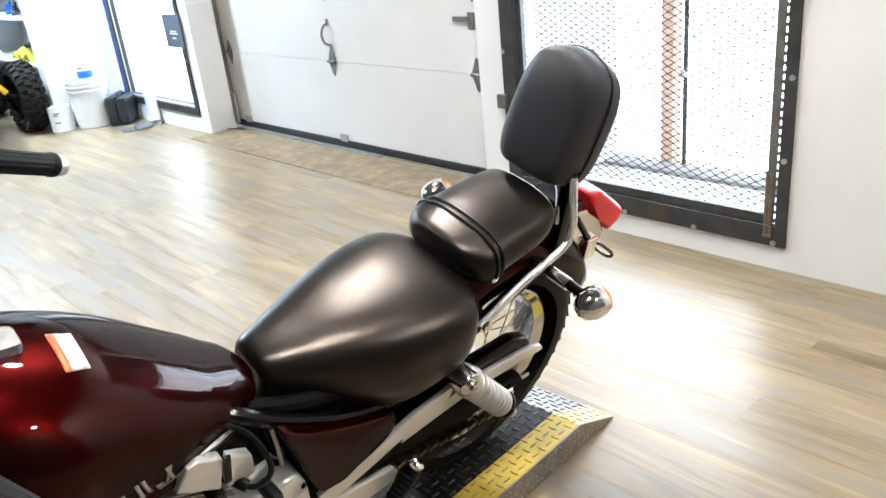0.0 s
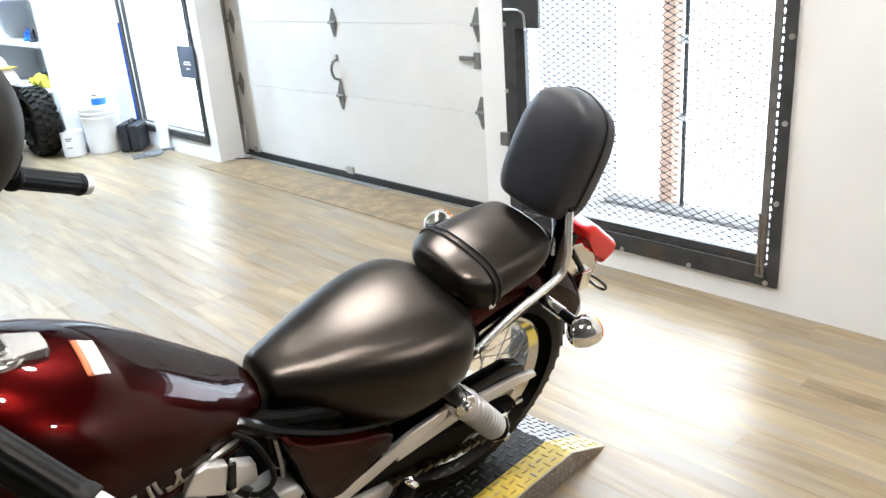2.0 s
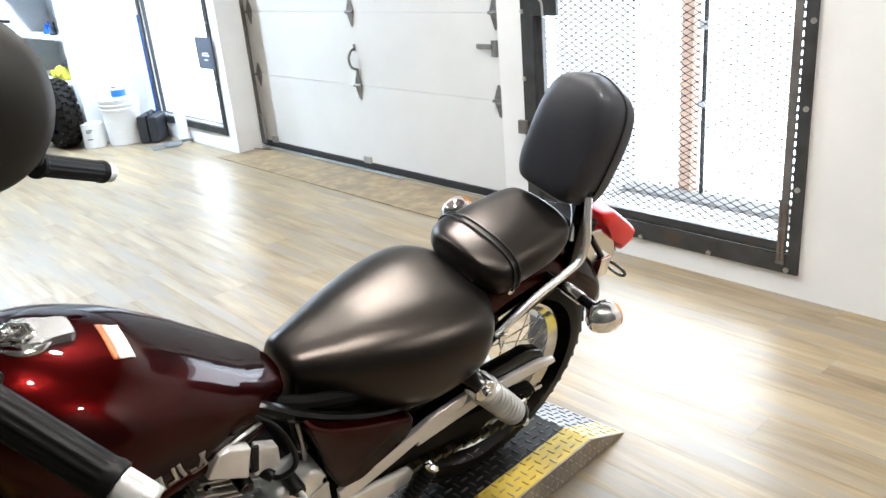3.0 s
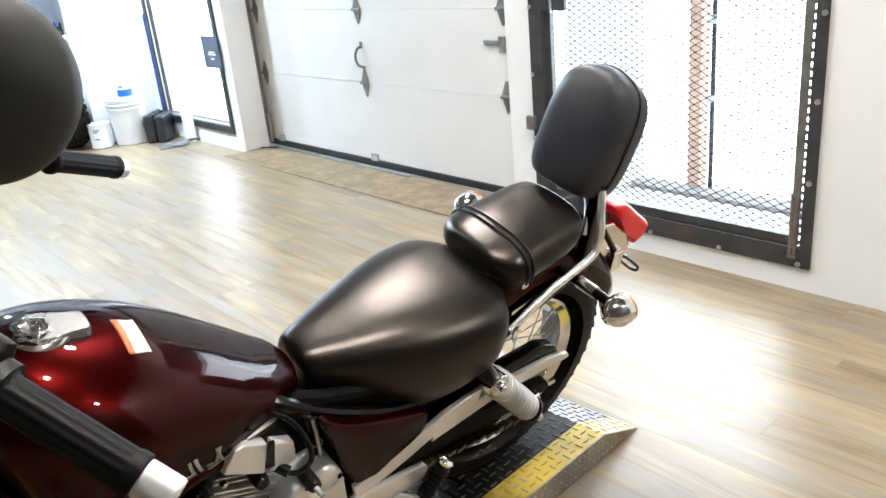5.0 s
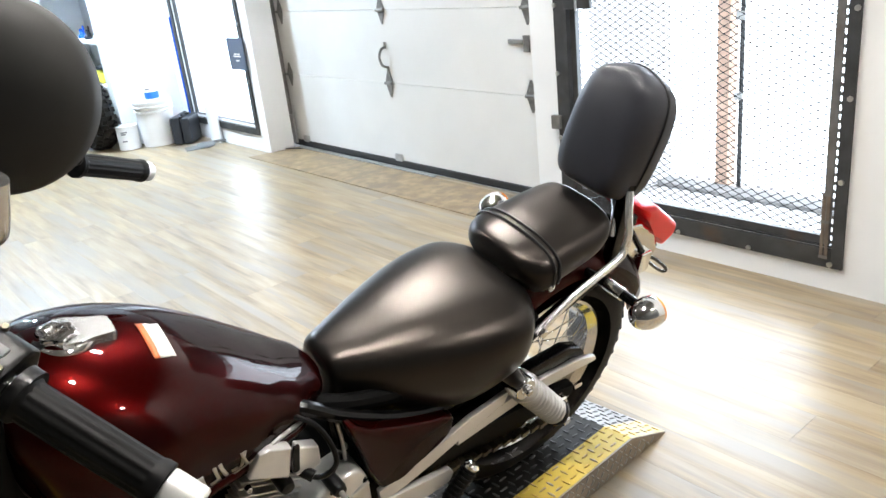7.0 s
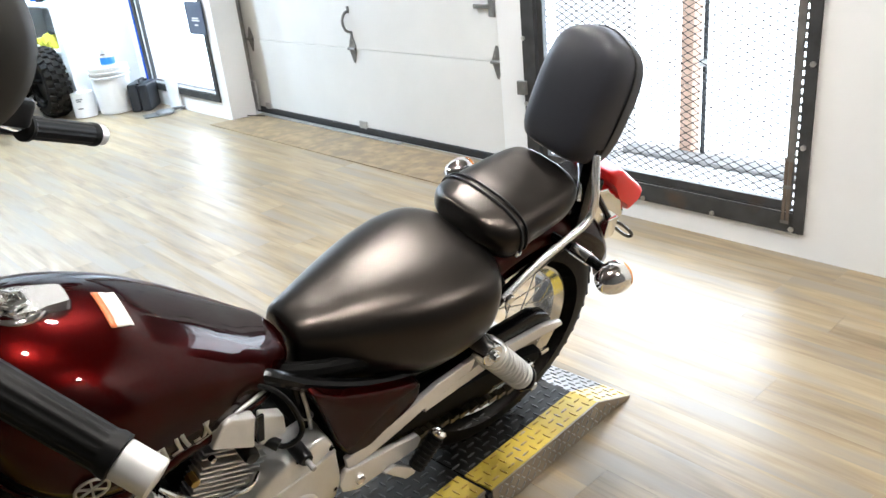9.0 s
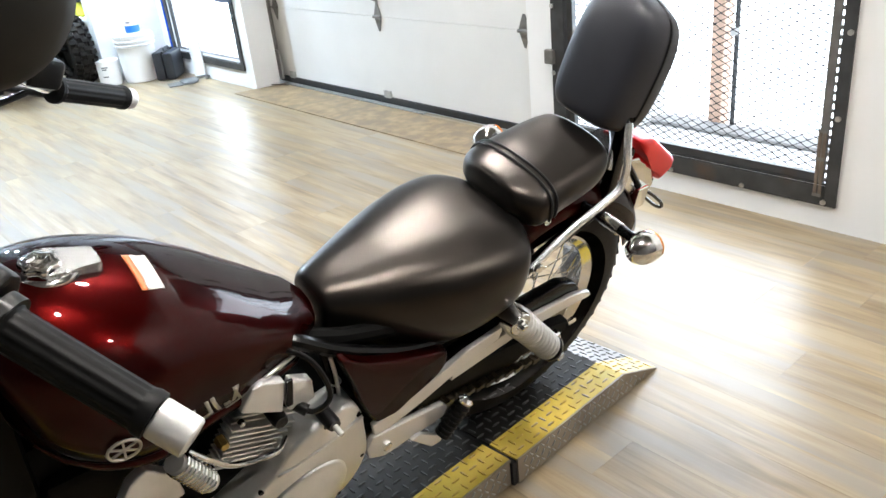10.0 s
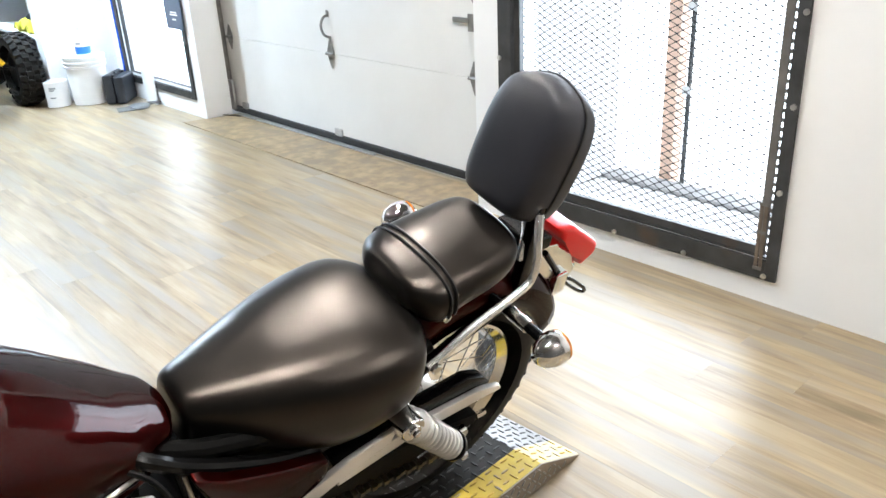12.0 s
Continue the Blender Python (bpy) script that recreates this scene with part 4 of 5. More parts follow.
for k in range(3):
    bm = box_bm(-0.0014, 0.0014, -0.0195, 0.0195, -0.0012, 0.0012)
    bmesh.ops.transform(bm, matrix=bmtx @ Matrix.Rotation(k * math.pi / 3, 4, "Z"), verts=bm.verts)
    part("badge_bar", bm, M_SILVER, badge, smooth=False)
for k, (w, h, sl) in enumerate(((0.0035, 10, -0.008), (0.0035, 10, 0.007), (0.007, 3, -0.002), (0.0035, 10, -0.006), (0.009, 3, -0.002), (0.003, 10, -0.007), (0.0035, 10, -0.009), (0.006, 3, -0.002), (0.0035, 10, 0.004), (0.003, 10, -0.008))):
    decal("letter_bar", (-0.842 + 0.0118 * k, -20), (w * 1.9, sl * 1.4), (0, h * 1.6), 1, 4, M_SILVER, tk, 0.0012)
# welded lower seam of the tank
seam_pts = []
for k in range(40):
    u = k / 39
    p = tank_point(-0.99 + 0.405 * u, -34)
    seam_pts.append((p.x - 0.005, p.y, p.z - 0.004))
part("tank_lip", tube_bm(seam_pts, [0.004, 0.010, 0.0125, 0.0125, 0.012, 0.010, 0.007], 60, 16), M_PAINT, tk, "rolled lower lip of the tank")
# fuel cap with its hinged lid
CAPM = pose(-0.006, -0.908, 0.826, -6, -3, 0)
bm = lathe_bm([(0.041, -0.020), (0.041, -0.003), (0.040, 0.001), (0.036, 0.004), (0.032, 0.0045), (0.029, 0.002), (0.024, 0.002), (0.002, 0.002)], "z", 48)
bmesh.ops.transform(bm, matrix=CAPM, verts=bm.verts)
cap = part("fuel_cap", bm, M_CHROME, tk, "chrome fuel cap with a hinged key lid")
bm = prism_bm(smooth_loop([(-0.029, -0.004), (-0.030, 0.018), (-0.025, 0.032), (-0.021, 0.056), (-0.016, 0.061), (0.016, 0.061), (0.021, 0.056), (0.025, 0.032), (0.030, 0.018), (0.029, -0.004), (0.022, 0.010), (0.0, 0.016), (-0.022, 0.010)], 56), -0.008, 0.0105, "z", 0.004)
bmesh.ops.transform(bm, matrix=CAPM @ pose(0, 0, 0, -6, 0, 0), verts=bm.verts)
part("cap_lid", bm, M_SATIN, cap)
knob = []
for r, h in ((0.0235, 0.001), (0.0235, 0.009), (0.0215, 0.013), (0.017, 0.0145), (0.012, 0.0135), (0.010, 0.0105), (0.001, 0.010)):
    knob.append([((r + 0.0022 * (r / 0.0235) * math.cos(6 * q)) * math.cos(q), (r + 0.0022 * (r / 0.0235) * math.cos(6 * q)) * math.sin(q) - 0.006, h) for q in (2 * math.pi * k / 48 for k in range(48))])
bm = rings_bm(knob)
bmesh.ops.transform(bm, matrix=CAPM, verts=bm.verts)
part("cap_knob", bm, M_CHROME, cap, "lobed chrome cap knob")
# raised black bars put in for the shade of the cap's recesses
for deg in (35, 100, 200, 290):
    bm = box_bm(-0.009, 0.009, -0.0035, 0.0035, 0.0015, 0.0068, 0.0015)
    bmesh.ops.transform(bm, matrix=CAPM @ pose(0.0285 * math.cos(radians(deg)), 0.0285 * math.sin(radians(deg)) - 0.004, 0, 0, 0, deg + 90), verts=bm.verts)
    part("cap_shade_bar", bm, M_PLASTIC, cap)

# side covers, frame rails
for s in (1,):
    bm = dome_bm([(-0.566, 0.578), (-0.557, 0.586), (-0.51, 0.553), (-0.448, 0.523), (-0.39, 0.500), (-0.350, 0.486), (-0.336, 0.470), (-0.345, 0.432), (-0.405, 0.391), (-0.450, 0.368), (-0.485, 0.380), (-0.514, 0.430), (-0.541, 0.51)], s * 0.128, s * 0.147, s * 0.006, 72, 0.012)
    part("side_cover", bm, M_PAINT, bike, "maroon side cover", sharp=60)
    part("frame_rail", tube_bm([(s * 0.07, -0.66, 0.640), (s * 0.105, -0.607, 0.617), (s * 0.112, -0.55, 0.575), (s * 0.112, -0.44, 0.508), (s * 0.110, -0.34, 0.474), (s * 0.105, -0.2, 0.49), (s * 0.10, -0.08, 0.55), (s * 0.095, 0.08, 0.60)], 0.0125, 44, 10), M_BLACK, bike)
    part("down_tube", tube_bm([(s * 0.105, -0.575, 0.59), (s * 0.11, -0.56, 0.50), (s * 0.11, -0.54, 0.36)], 0.009, 14, 10), M_BLACK, bike)
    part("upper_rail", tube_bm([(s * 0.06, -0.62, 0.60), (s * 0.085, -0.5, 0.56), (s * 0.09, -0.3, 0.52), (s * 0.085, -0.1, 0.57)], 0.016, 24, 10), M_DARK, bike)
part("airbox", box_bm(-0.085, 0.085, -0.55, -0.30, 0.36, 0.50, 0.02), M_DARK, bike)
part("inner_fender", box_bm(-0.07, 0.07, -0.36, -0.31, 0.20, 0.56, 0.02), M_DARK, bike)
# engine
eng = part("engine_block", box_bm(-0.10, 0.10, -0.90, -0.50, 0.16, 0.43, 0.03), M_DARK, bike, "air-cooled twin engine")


def cylinder(m, nfin):
    for k in range(nfin):
        w = 0.120 if k < nfin - 2 else 0.112
        for s in (-1, 1):
            bm = box_bm(min(s * w, s * 0.086), max(s * w, s * 0.086), -0.058, 0.060, k * 0.0105, k * 0.0105 + 0.0036, 0.0015)
            bmesh.ops.transform(bm, matrix=m, verts=bm.verts)
            part("fin", bm, M_CAST, eng, smooth=False)
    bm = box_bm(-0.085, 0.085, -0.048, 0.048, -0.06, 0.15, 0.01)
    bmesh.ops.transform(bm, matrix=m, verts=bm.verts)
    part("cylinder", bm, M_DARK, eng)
    for dy in (-0.05, 0.02):
        bm = bolt_bm((0.118, dy, 0.095), "x", 0.006, 0.009)
        bmesh.ops.transform(bm, matrix=m, verts=bm.verts)
        part("head_bolt", bm, M_CHROME, eng)


def head_cover(outline):
    part("head_cover", prism_bm(outline, 0.120, 0.140, "x", 0.0035), M_PLATEALU, eng, "polished cylinder head cover", sharp=18)


cylinder(pose(0, -0.722, 0.425, -24, 0, 0), 10)
head_cover([(-0.736, 0.575), (-0.716, 0.614), (-0.700, 0.617), (-0.662, 0.597), (-0.668, 0.532)])
head_cover([(-0.653, 0.592), (-0.616, 0.572), (-0.611, 0.530), (-0.636, 0.520), (-0.659, 0.530)])
part("plug_boss", lathe_bm([(0.002, 0.150), (0.011, 0.149), (0.013, 0.143), (0.013, 0.10)], "x", 18, at=(0, -0.676, 0.522)), M_PLASTIC, eng)
part("head_clip", box_bm(0.139, 0.145, -0.6635, -0.6525, 0.545, 0.602, 0.002), M_BLACK, eng)
part("head_core", box_bm(-0.088, 0.088, -0.73, -0.62, 0.52, 0.58, 0.01), M_DARK, eng)
head_cover([(-0.925, 0.500), (-0.905, 0.540), (-0.880, 0.556), (-0.842, 0.514), (-0.832, 0.462), (-0.88, 0.445)])
part("front_cylinder", box_bm(-0.085, 0.085, -1.0, -0.84, 0.36, 0.54, 0.02), M_DARK, eng)
part("frame_cable", tube_bm([(0.118, -0.570, 0.575), (0.128, -0.566, 0.54), (0.122, -0.556, 0.49), (0.118, -0.55, 0.44)], 0.0038, 20, 8), M_GALV, bike)
part("cable_clip", torus_bm(0.010, 0.0018, "z", 20, 6, (0.118, -0.561, 0.515)), M_GALV, bike)
# spark plug lead and cap
part("plug_lead", tube_bm([(0.12, -0.655, 0.535), (0.155, -0.625, 0.52), (0.165, -0.60, 0.555), (0.13, -0.62, 0.615), (0.07, -0.68, 0.63)], 0.0046, 26, 8), M_PLASTIC, eng)
part("plug_cap", tube_bm([(0.11, -0.66, 0.535), (0.150, -0.632, 0.522)], 0.010, 4, 12), M_PLASTIC, eng)
# pipes beside the cylinder
part("oil_pipe", tube_bm([(0.14, -0.82, 0.555), (0.150, -0.798, 0.530), (0.152, -0.758, 0.487), (0.150, -0.69, 0.462), (0.13, -0.66, 0.455)], 0.0055, 30, 10), M_CHROME, eng)
part("brass_joint", bolt_bm((0.120, -0.765, 0.520), "x", 0.009, 0.02), mat("brass", (0.55, 0.38, 0.12), 0.3, metal=0.9), eng)
for k in range(9):
    bm = torus_bm(0.017, 0.0028, "z", 20, 6)
    bmesh.ops.transform(bm, matrix=Matrix.Translation((0.155, -0.842 + 0.0045 * k, 0.560 - 0.0085 * k)) @ Vector((0, 0.45, -0.85)).to_track_quat("Z", "Y").to_matrix().to_4x4(), verts=bm.verts)
    part("coil_ring", bm, M_CHROME, eng)
part("hose", tube_bm([(0.155, -0.846, 0.566), (0.155, -0.80, 0.482)], 0.016, 4, 14), M_CAST, eng, "ribbed metal hose")
part("breather_pipe", tube_bm([(0.128, -0.80, 0.578), (0.128, -0.727, 0.602), (0.120, -0.662, 0.612), (0.10, -0.62, 0.60)], 0.0035, 24, 8), M_GALV, eng)
# crankcase covers
bm = dome_bm([(-0.86, 0.30), (-0.80, 0.345), (-0.700, 0.402), (-0.665, 0.444), (-0.61, 0.470), (-0.556, 0.482), (-0.530, 0.456), (-0.517, 0.405), (-0.510, 0.32), (-0.555, 0.25), (-0.68, 0.20), (-0.82, 0.22)], 0.095, 0.152, 0.012, 72, 0.010)
cc = part("crankcase_cover", bm, M_CAST, eng, "satin cast crankcase cover", sharp=60)
bm = dome_bm([(-0.80, 0.30), (-0.72, 0.352), (-0.640, 0.385), (-0.580, 0.372), (-0.562, 0.32), (-0.60, 0.255), (-0.70, 0.23), (-0.78, 0.25)], 0.150, 0.168, 0.010, 56, 0.008)
part("cover_boss", bm, M_CAST, cc, sharp=60)
part("case_ridge", tube_bm([(0.158, -0.690, 0.405), (0.162, -0.60, 0.428), (0.157, -0.530, 0.444)], 0.0035, 16, 8), M_CAST, cc)
for y, z in ((-0.720, 0.383), (-0.600, 0.462), (-0.535, 0.448), (-0.524, 0.33), (-0.57, 0.255)):
    part("cover_screw", bolt_bm((0.150, y, z), "x", 0.005, 0.006), M_DARK, cc)
part("cable_boss", lathe_bm([(0.002, 0.172), (0.011, 0.171), (0.013, 0.165), (0.013, 0.13)], "x", 16, at=(0, -0.594, 0.478)), M_PLASTIC, eng)
part("boss_knob", lathe_bm([(0.002, 0.192), (0.0045, 0.191), (0.005, 0.185), (0.005, 0.165)], "x", 12, at=(0, -0.594, 0.478)), M_ALU, eng)
# passenger footpeg: plate, stay and folded peg
bm = prism_bm([(-0.512, 0.330), (-0.500, 0.358), (-0.335, 0.340), (-0.322, 0.322), (-0.330, 0.298), (-0.47, 0.282), (-0.505, 0.300)], 0.140, 0.154, "x", 0.005)
pegp = part("footpeg_plate", bm, M_ALU, bike, "polished aluminium footpeg plate")
part("plate_bolt", bolt_bm((0.153, -0.470, 0.318), "x", 0.011, 0.009), M_CHROME, pegp)
bm = prism_bm([(-0.20, 0.470), (-0.30, 0.452), (-0.40, 0.412), (-0.50, 0.386), (-0.492, 0.350), (-0.452, 0.354), (-0.38, 0.382), (-0.31, 0.414), (-0.21, 0.437)], 0.138, 0.150, "x", 0.004)
part("frame_stay", bm, M_ALU, bike, "bright frame stay")
bm = prism_bm([(-0.42, 0.302), (-0.395, 0.306), (-0.335, 0.255), (-0.340, 0.240), (-0.362, 0.240)], 0.156, 0.166, "x", 0.004)
part("peg_mount", bm, M_ALU, pegp)
pg = part("footpeg", tube_bm([(0.170, -0.345, 0.272), (0.172, -0.302, 0.335)], 0.0155, 2, 16), M_GRIP, bike, "folded ribbed rubber footpeg")
for k in range(7):
    u = k / 6
    c = Vector((0.170, -0.345, 0.272)).lerp(Vector((0.172, -0.302, 0.335)), 0.08 + 0.84 * u)
    bm = torus_bm(0.0155, 0.0022, "z", 20, 6)
    bmesh.ops.transform(bm, matrix=Matrix.Translation(c) @ Vector((0.002, 0.043, 0.063)).to_track_quat("Z", "Y").to_matrix().to_4x4(), verts=bm.verts)
    part("peg_rib", bm, M_GRIP, pg)
bm = lathe_bm([(0.002, 0.009), (0.010, 0.008), (0.016, 0.002), (0.014, -0.004), (0.002, -0.005)], "z", 20)
bmesh.ops.transform(bm, matrix=Matrix.Translation((0.172, -0.298, 0.341)) @ Vector((0.002, 0.043, 0.063)).to_track_quat("Z", "Y").to_matrix().to_4x4(), verts=bm.verts)
part("peg_end", bm, M_CHROME, pg)
# muffler seen behind the swing arm on the far side
part("muffler", lathe_bm([(0.02, -0.55), (0.036, -0.54), (0.042, -0.30), (0.042, 0.22), (0.036, 0.25), (0.02, 0.255)], "y", 28, at=(-0.17, 0.0, 0.37)), M_CHROME, bike, "chrome muffler")

# handlebar, grips, mirror
bar = part("handlebar", tube_bm([(-0.328, -0.668, 0.841), (-0.28, -0.778, 0.908), (-0.19, -0.885, 1.020), (-0.14, -0.942, 1.070), (-0.108, -0.978, 1.064), (-0.088, -0.998, 1.02), (-0.06, -1.008, 0.95), (-0.03, -1.005, 0.912), (0.02, -1.000, 0.900), (0.06, -1.00, 0.92),
                                 (0.12, -1.00, 0.985), (0.17, -1.018, 1.055), (0.22, -1.028, 1.092), (0.28, -1.020, 1.085), (0.34, -1.008, 1.072), (0.452, -0.933, 1.016)], 0.0118, 160, 14), M_CHROME, bike, "chrome pull-back handlebar")


def grip(a, b, end):
    a, b = Vector(a), Vector(b)
    d = (b - a)
    m = Matrix.Translation(a) @ d.normalized().to_track_quat("Z", "Y").to_matrix().to_4x4()
    L = d.length
    prof = [(0.014, -0.002, 0), (0.0215, 0.0, 0), (0.0215, 0.006, 0), (0.0178, 0.010, 0), (0.0178, 0.013, 1), (0.0178, L - 0.015, 1), (0.0178, L - 0.012, 0), (0.0192, L - 0.008, 0), (0.0192, L - 0.001, 0), (0.012, L, 0)]
    rings = []
    for r, h, flute in prof:
        rings.append([((r - 0.0007 * flute * (1 if (k // 3) % 2 else 0)) * math.cos(2 * math.pi * k / 84), (r - 0.0007 * flute * (1 if (k // 3) % 2 else 0)) * math.sin(2 * math.pi * k / 84), h) for k in range(84)])
    bm = rings_bm(rings)
    bmesh.ops.transform(bm, matrix=m, verts=bm.verts)
    g = part("grip", bm, M_GRIP, bar, "ribbed black rubber grip")
    bm = lathe_bm([(0.010, L - 0.002), (0.0160, L), (0.0166, L + 0.002), (0.0166, L + end - 0.002), (0.0150, L + end), (0.002, L + end + 0.001)], "z", 24)
    bmesh.ops.transform(bm, matrix=m, verts=bm.verts)
    part("bar_end", bm, M_PLATEALU, g, "bright metal bar end")


grip((0.338, -1.008, 1.073), (0.440, -0.941, 1.023), 0.032)
grip((-0.275, -0.788, 0.914), (-0.324, -0.676, 0.846), 0.018)
GX = (Vector((0.102, 0.067, -0.050))).to_track_quat("X", "Z").to_matrix().to_4x4()
HM = Matrix.Translation((0.306, -1.020, 1.083)) @ GX
bm = prism_bm([(-0.030, -0.020), (-0.022, -0.032), (0.018, -0.032), (0.029, -0.022), (0.029, 0.014), (0.016, 0.029), (-0.016, 0.029), (-0.030, 0.012)], -0.010, 0.026, "x", 0.005)
bmesh.ops.transform(bm, matrix=HM, verts=bm.verts)
sw = part("switch_housing", bm, M_PLASTIC, bar, "black switch housing with small buttons")
bm = prism_bm([(-0.026, -0.018), (-0.018, -0.028), (0.016, -0.028), (0.025, -0.018), (0.025, 0.010), (0.012, 0.024), (-0.014, 0.024), (-0.026, 0.008)], -0.046, -0.012, "x", 0.006)
bmesh.ops.transform(bm, matrix=HM, verts=bm.verts)
part("housing_half", bm, M_PLASTIC, sw)
bm = box_bm(-0.012, -0.0095, -0.024, 0.022, -0.026, 0.022, 0.001)
bmesh.ops.transform(bm, matrix=HM, verts=bm.verts)
part("housing_joint", bm, M_DARK, sw)
for x0, y0 in ((-0.004, 0.020), (0.018, -0.012), (-0.038, 0.014)):
    bm = bolt_bm((x0, y0, 0.026), "z", 0.0035, 0.004, n=10)
    bmesh.ops.transform(bm, matrix=HM, verts=bm.verts)
    part("housing_screw", bm, M_SPRING, sw)
bm = box_bm(-0.004, 0.014, -0.004, 0.006, 0.024, 0.031, 0.002)
bmesh.ops.transform(bm, matrix=Matrix.Translation((0.306, -1.020, 1.083)) @ GX, verts=bm.verts)
part("button", bm, M_PAN, sw)
bm = lathe_bm([(0.002, 0.036), (0.006, 0.035), (0.007, 0.030), (0.007, 0.02)], "y", 12)
bmesh.ops.transform(bm, matrix=Matrix.Translation((0.306, -1.020, 1.083)) @ GX, verts=bm.verts)
part("button", bm, M_PLASTIC, sw)
bm = lathe_bm([(0.017, -0.006), (0.0225, -0.005), (0.0225, 0.006), (0.017, 0.007)], "x", 24)
bmesh.ops.transform(bm, matrix=Matrix.Translation((0.337, -1.005, 1.072)) @ GX, verts=bm.verts)
part("housing_collar", bm, M_PLASTIC, sw)
bm = box_bm(-0.030, 0.026, -0.022, 0.024, -0.022, 0.022, 0.009)
bmesh.ops.transform(bm, matrix=Matrix.Translation((-0.255, -0.805, 0.955)) @ Vector((-0.047, 0.108, -0.066)).to_track_quat("X", "Z").to_matrix().to_4x4(), verts=bm.verts)
part("switch_housing", bm, M_PLASTIC, bar)
bm = tube_bm([(0.300, -1.090, 1.125), (0.345, -1.108, 1.178), (0.372, -1.106, 1.155), (0.392, -1.096, 1.105), (0.402, -1.087, 1.066), (0.412, -1.083, 1.020), (0.425, -1.083, 0.966), (0.435, -1.082, 0.92)], [0.010, 0.013, 0.013, 0.011, 0.0085, 0.0075, 0.0075, 0.009], 44, 14, flat=0.55)
part("clutch_lever", bm, M_ALU, bar, "bright clutch lever")
part("lever_perch", box_bm(0.245, 0.300, -1.085, -1.03, 1.075, 1.112, 0.008), M_PLASTIC, bar)
part("master_cylinder", box_bm(-0.245, -0.185, -0.93, -0.875, 0.975, 1.03, 0.008), M_PLASTIC, bar)
part("brake_lever", tube_bm([(-0.235, -0.925, 0.985), (-0.275, -0.90, 0.955), (-0.315, -0.82, 0.90), (-0.345, -0.72, 0.845)], [0.009, 0.007, 0.006, 0.007], 24, 10), M_PLASTIC, bar, "black brake lever")
for pts, r in (([(-0.24, -0.86, 0.945), (-0.20, -0.99, 0.955), (-0.13, -1.10, 0.90), (-0.05, -1.09, 0.80)], 0.0050), ([(-0.20, -0.90, 0.965), (-0.13, -0.96, 0.93), (-0.08, -1.02, 0.86), (-0.05, -1.05, 0.80)], 0.0065), ([(-0.165, -0.915, 1.04), (-0.11, -0.965, 1.00), (-0.095, -0.985, 0.95), (-0.075, -1.0, 0.90)], 0.0055), ([(0.26, -1.075, 1.09), (0.16, -1.13, 1.05), (0.06, -1.12, 0.95), (0.03, -1.06, 0.84)], 0.0042), ([(0.24, -1.06, 1.07), (0.14, -1.09, 0.99), (0.05, -1.10, 0.89), (0.02, -1.05, 0.80)], 0.0045),
               ([(-0.21, -0.92, 0.98), (-0.16, -1.03, 0.985), (-0.10, -1.11, 0.93), (-0.03, -1.10, 0.83)], 0.0055), ([(-0.25, -0.83, 0.93), (-0.19, -0.97, 0.93), (-0.12, -1.06, 0.88), (-0.04, -1.07, 0.80)], 0.0045)):
    part("control_cable", tube_bm(pts, r, 30, 8), M_PLASTIC, bar, "black control cable")
mir = part("mirror_stem", tube_bm([(0.272, -1.048, 1.095), (0.278, -1.052, 1.140), (0.283, -1.052, 1.165), (0.310, -1.052, 1.194), (0.372, -1.026, 1.234), (0.406, -1.014, 1.258), (0.430, -1.009, 1.273), (0.454, -1.006, 1.292), (0.470, -1.003, 1.330)], 0.0048, 60, 12), M_SATIN, bar, "bent chrome mirror stem")
prof = [(0.002, 0.022), (0.024, 0.0205), (0.043, 0.014), (0.0565, 0.003), (0.0606, -0.010), (0.0595, -0.019), (0.056, -0.021), (0.054, -0.016), (0.002, -0.015)]
bm = lathe_bm(prof, "z", 56)
bmesh.ops.transform(bm, matrix=Matrix.Translation((0.440, -0.994, 1.360)) @ Matrix.Scale(0.85, 4) @ Vector((0.86, -0.35, 0.36)).to_track_quat("Z", "Y").to_matrix().to_4x4(), verts=bm.verts)
mh = part("mirror_housing", bm, M_MIRRORB, mir, "round matt black mirror housing")
bm = lathe_bm([(0.002, -0.0145), (0.0535, -0.0155), (0.0535, -0.0165), (0.002, -0.0175)], "z", 48)
bmesh.ops.transform(bm, matrix=Matrix.Translation((0.440, -0.994, 1.360)) @ Matrix.Scale(0.85, 4) @ Vector((0.86, -0.35, 0.36)).to_track_quat("Z", "Y").to_matrix().to_4x4(), verts=bm.verts)
part("mirror_glass", bm, M_CHROME, mh)
# triple clamp, headlamp and fork behind the tank
part("triple_clamp", box_bm(-0.10, 0.10, -1.10, -0.985, 0.850, 0.885, 0.012), M_BLACK, bike)
# steering head enlarged to a dark mass that fills the corner ahead of the tank
part("steering_head_fill", box_bm(-0.070, 0.085, -1.15, -1.000, 0.42, 0.835, 0.02), M_DARK, bike)
part("frame_spine", box_bm(-0.060, 0.060, -1.05, -0.60, 0.50, 0.600, 0.02), M_DARK, bike)
for s in (-1, 1):
    part("fork_leg", tube_bm([(s * 0.09, -1.07, 0.91), (s * 0.09, -1.42, 0.32)], [0.019, 0.024], 12, 16), M_BLACK, bike)
part("headlamp", lathe_bm([(0.01, 0.06), (0.05, 0.05), (0.078, 0.01), (0.085, -0.05), (0.082, -0.06), (0.01, -0.065)], "y", 36, at=(0, -1.20, 0.80)), M_CHROME, bike)
fw = part("front_wheel", lathe_bm([(0.02, -0.05), (0.035, -0.04), (0.03, 0.0), (0.035, 0.04), (0.02, 0.05)], "x", 24, at=(0, -1.47, 0.305)), M_ALU, bike)
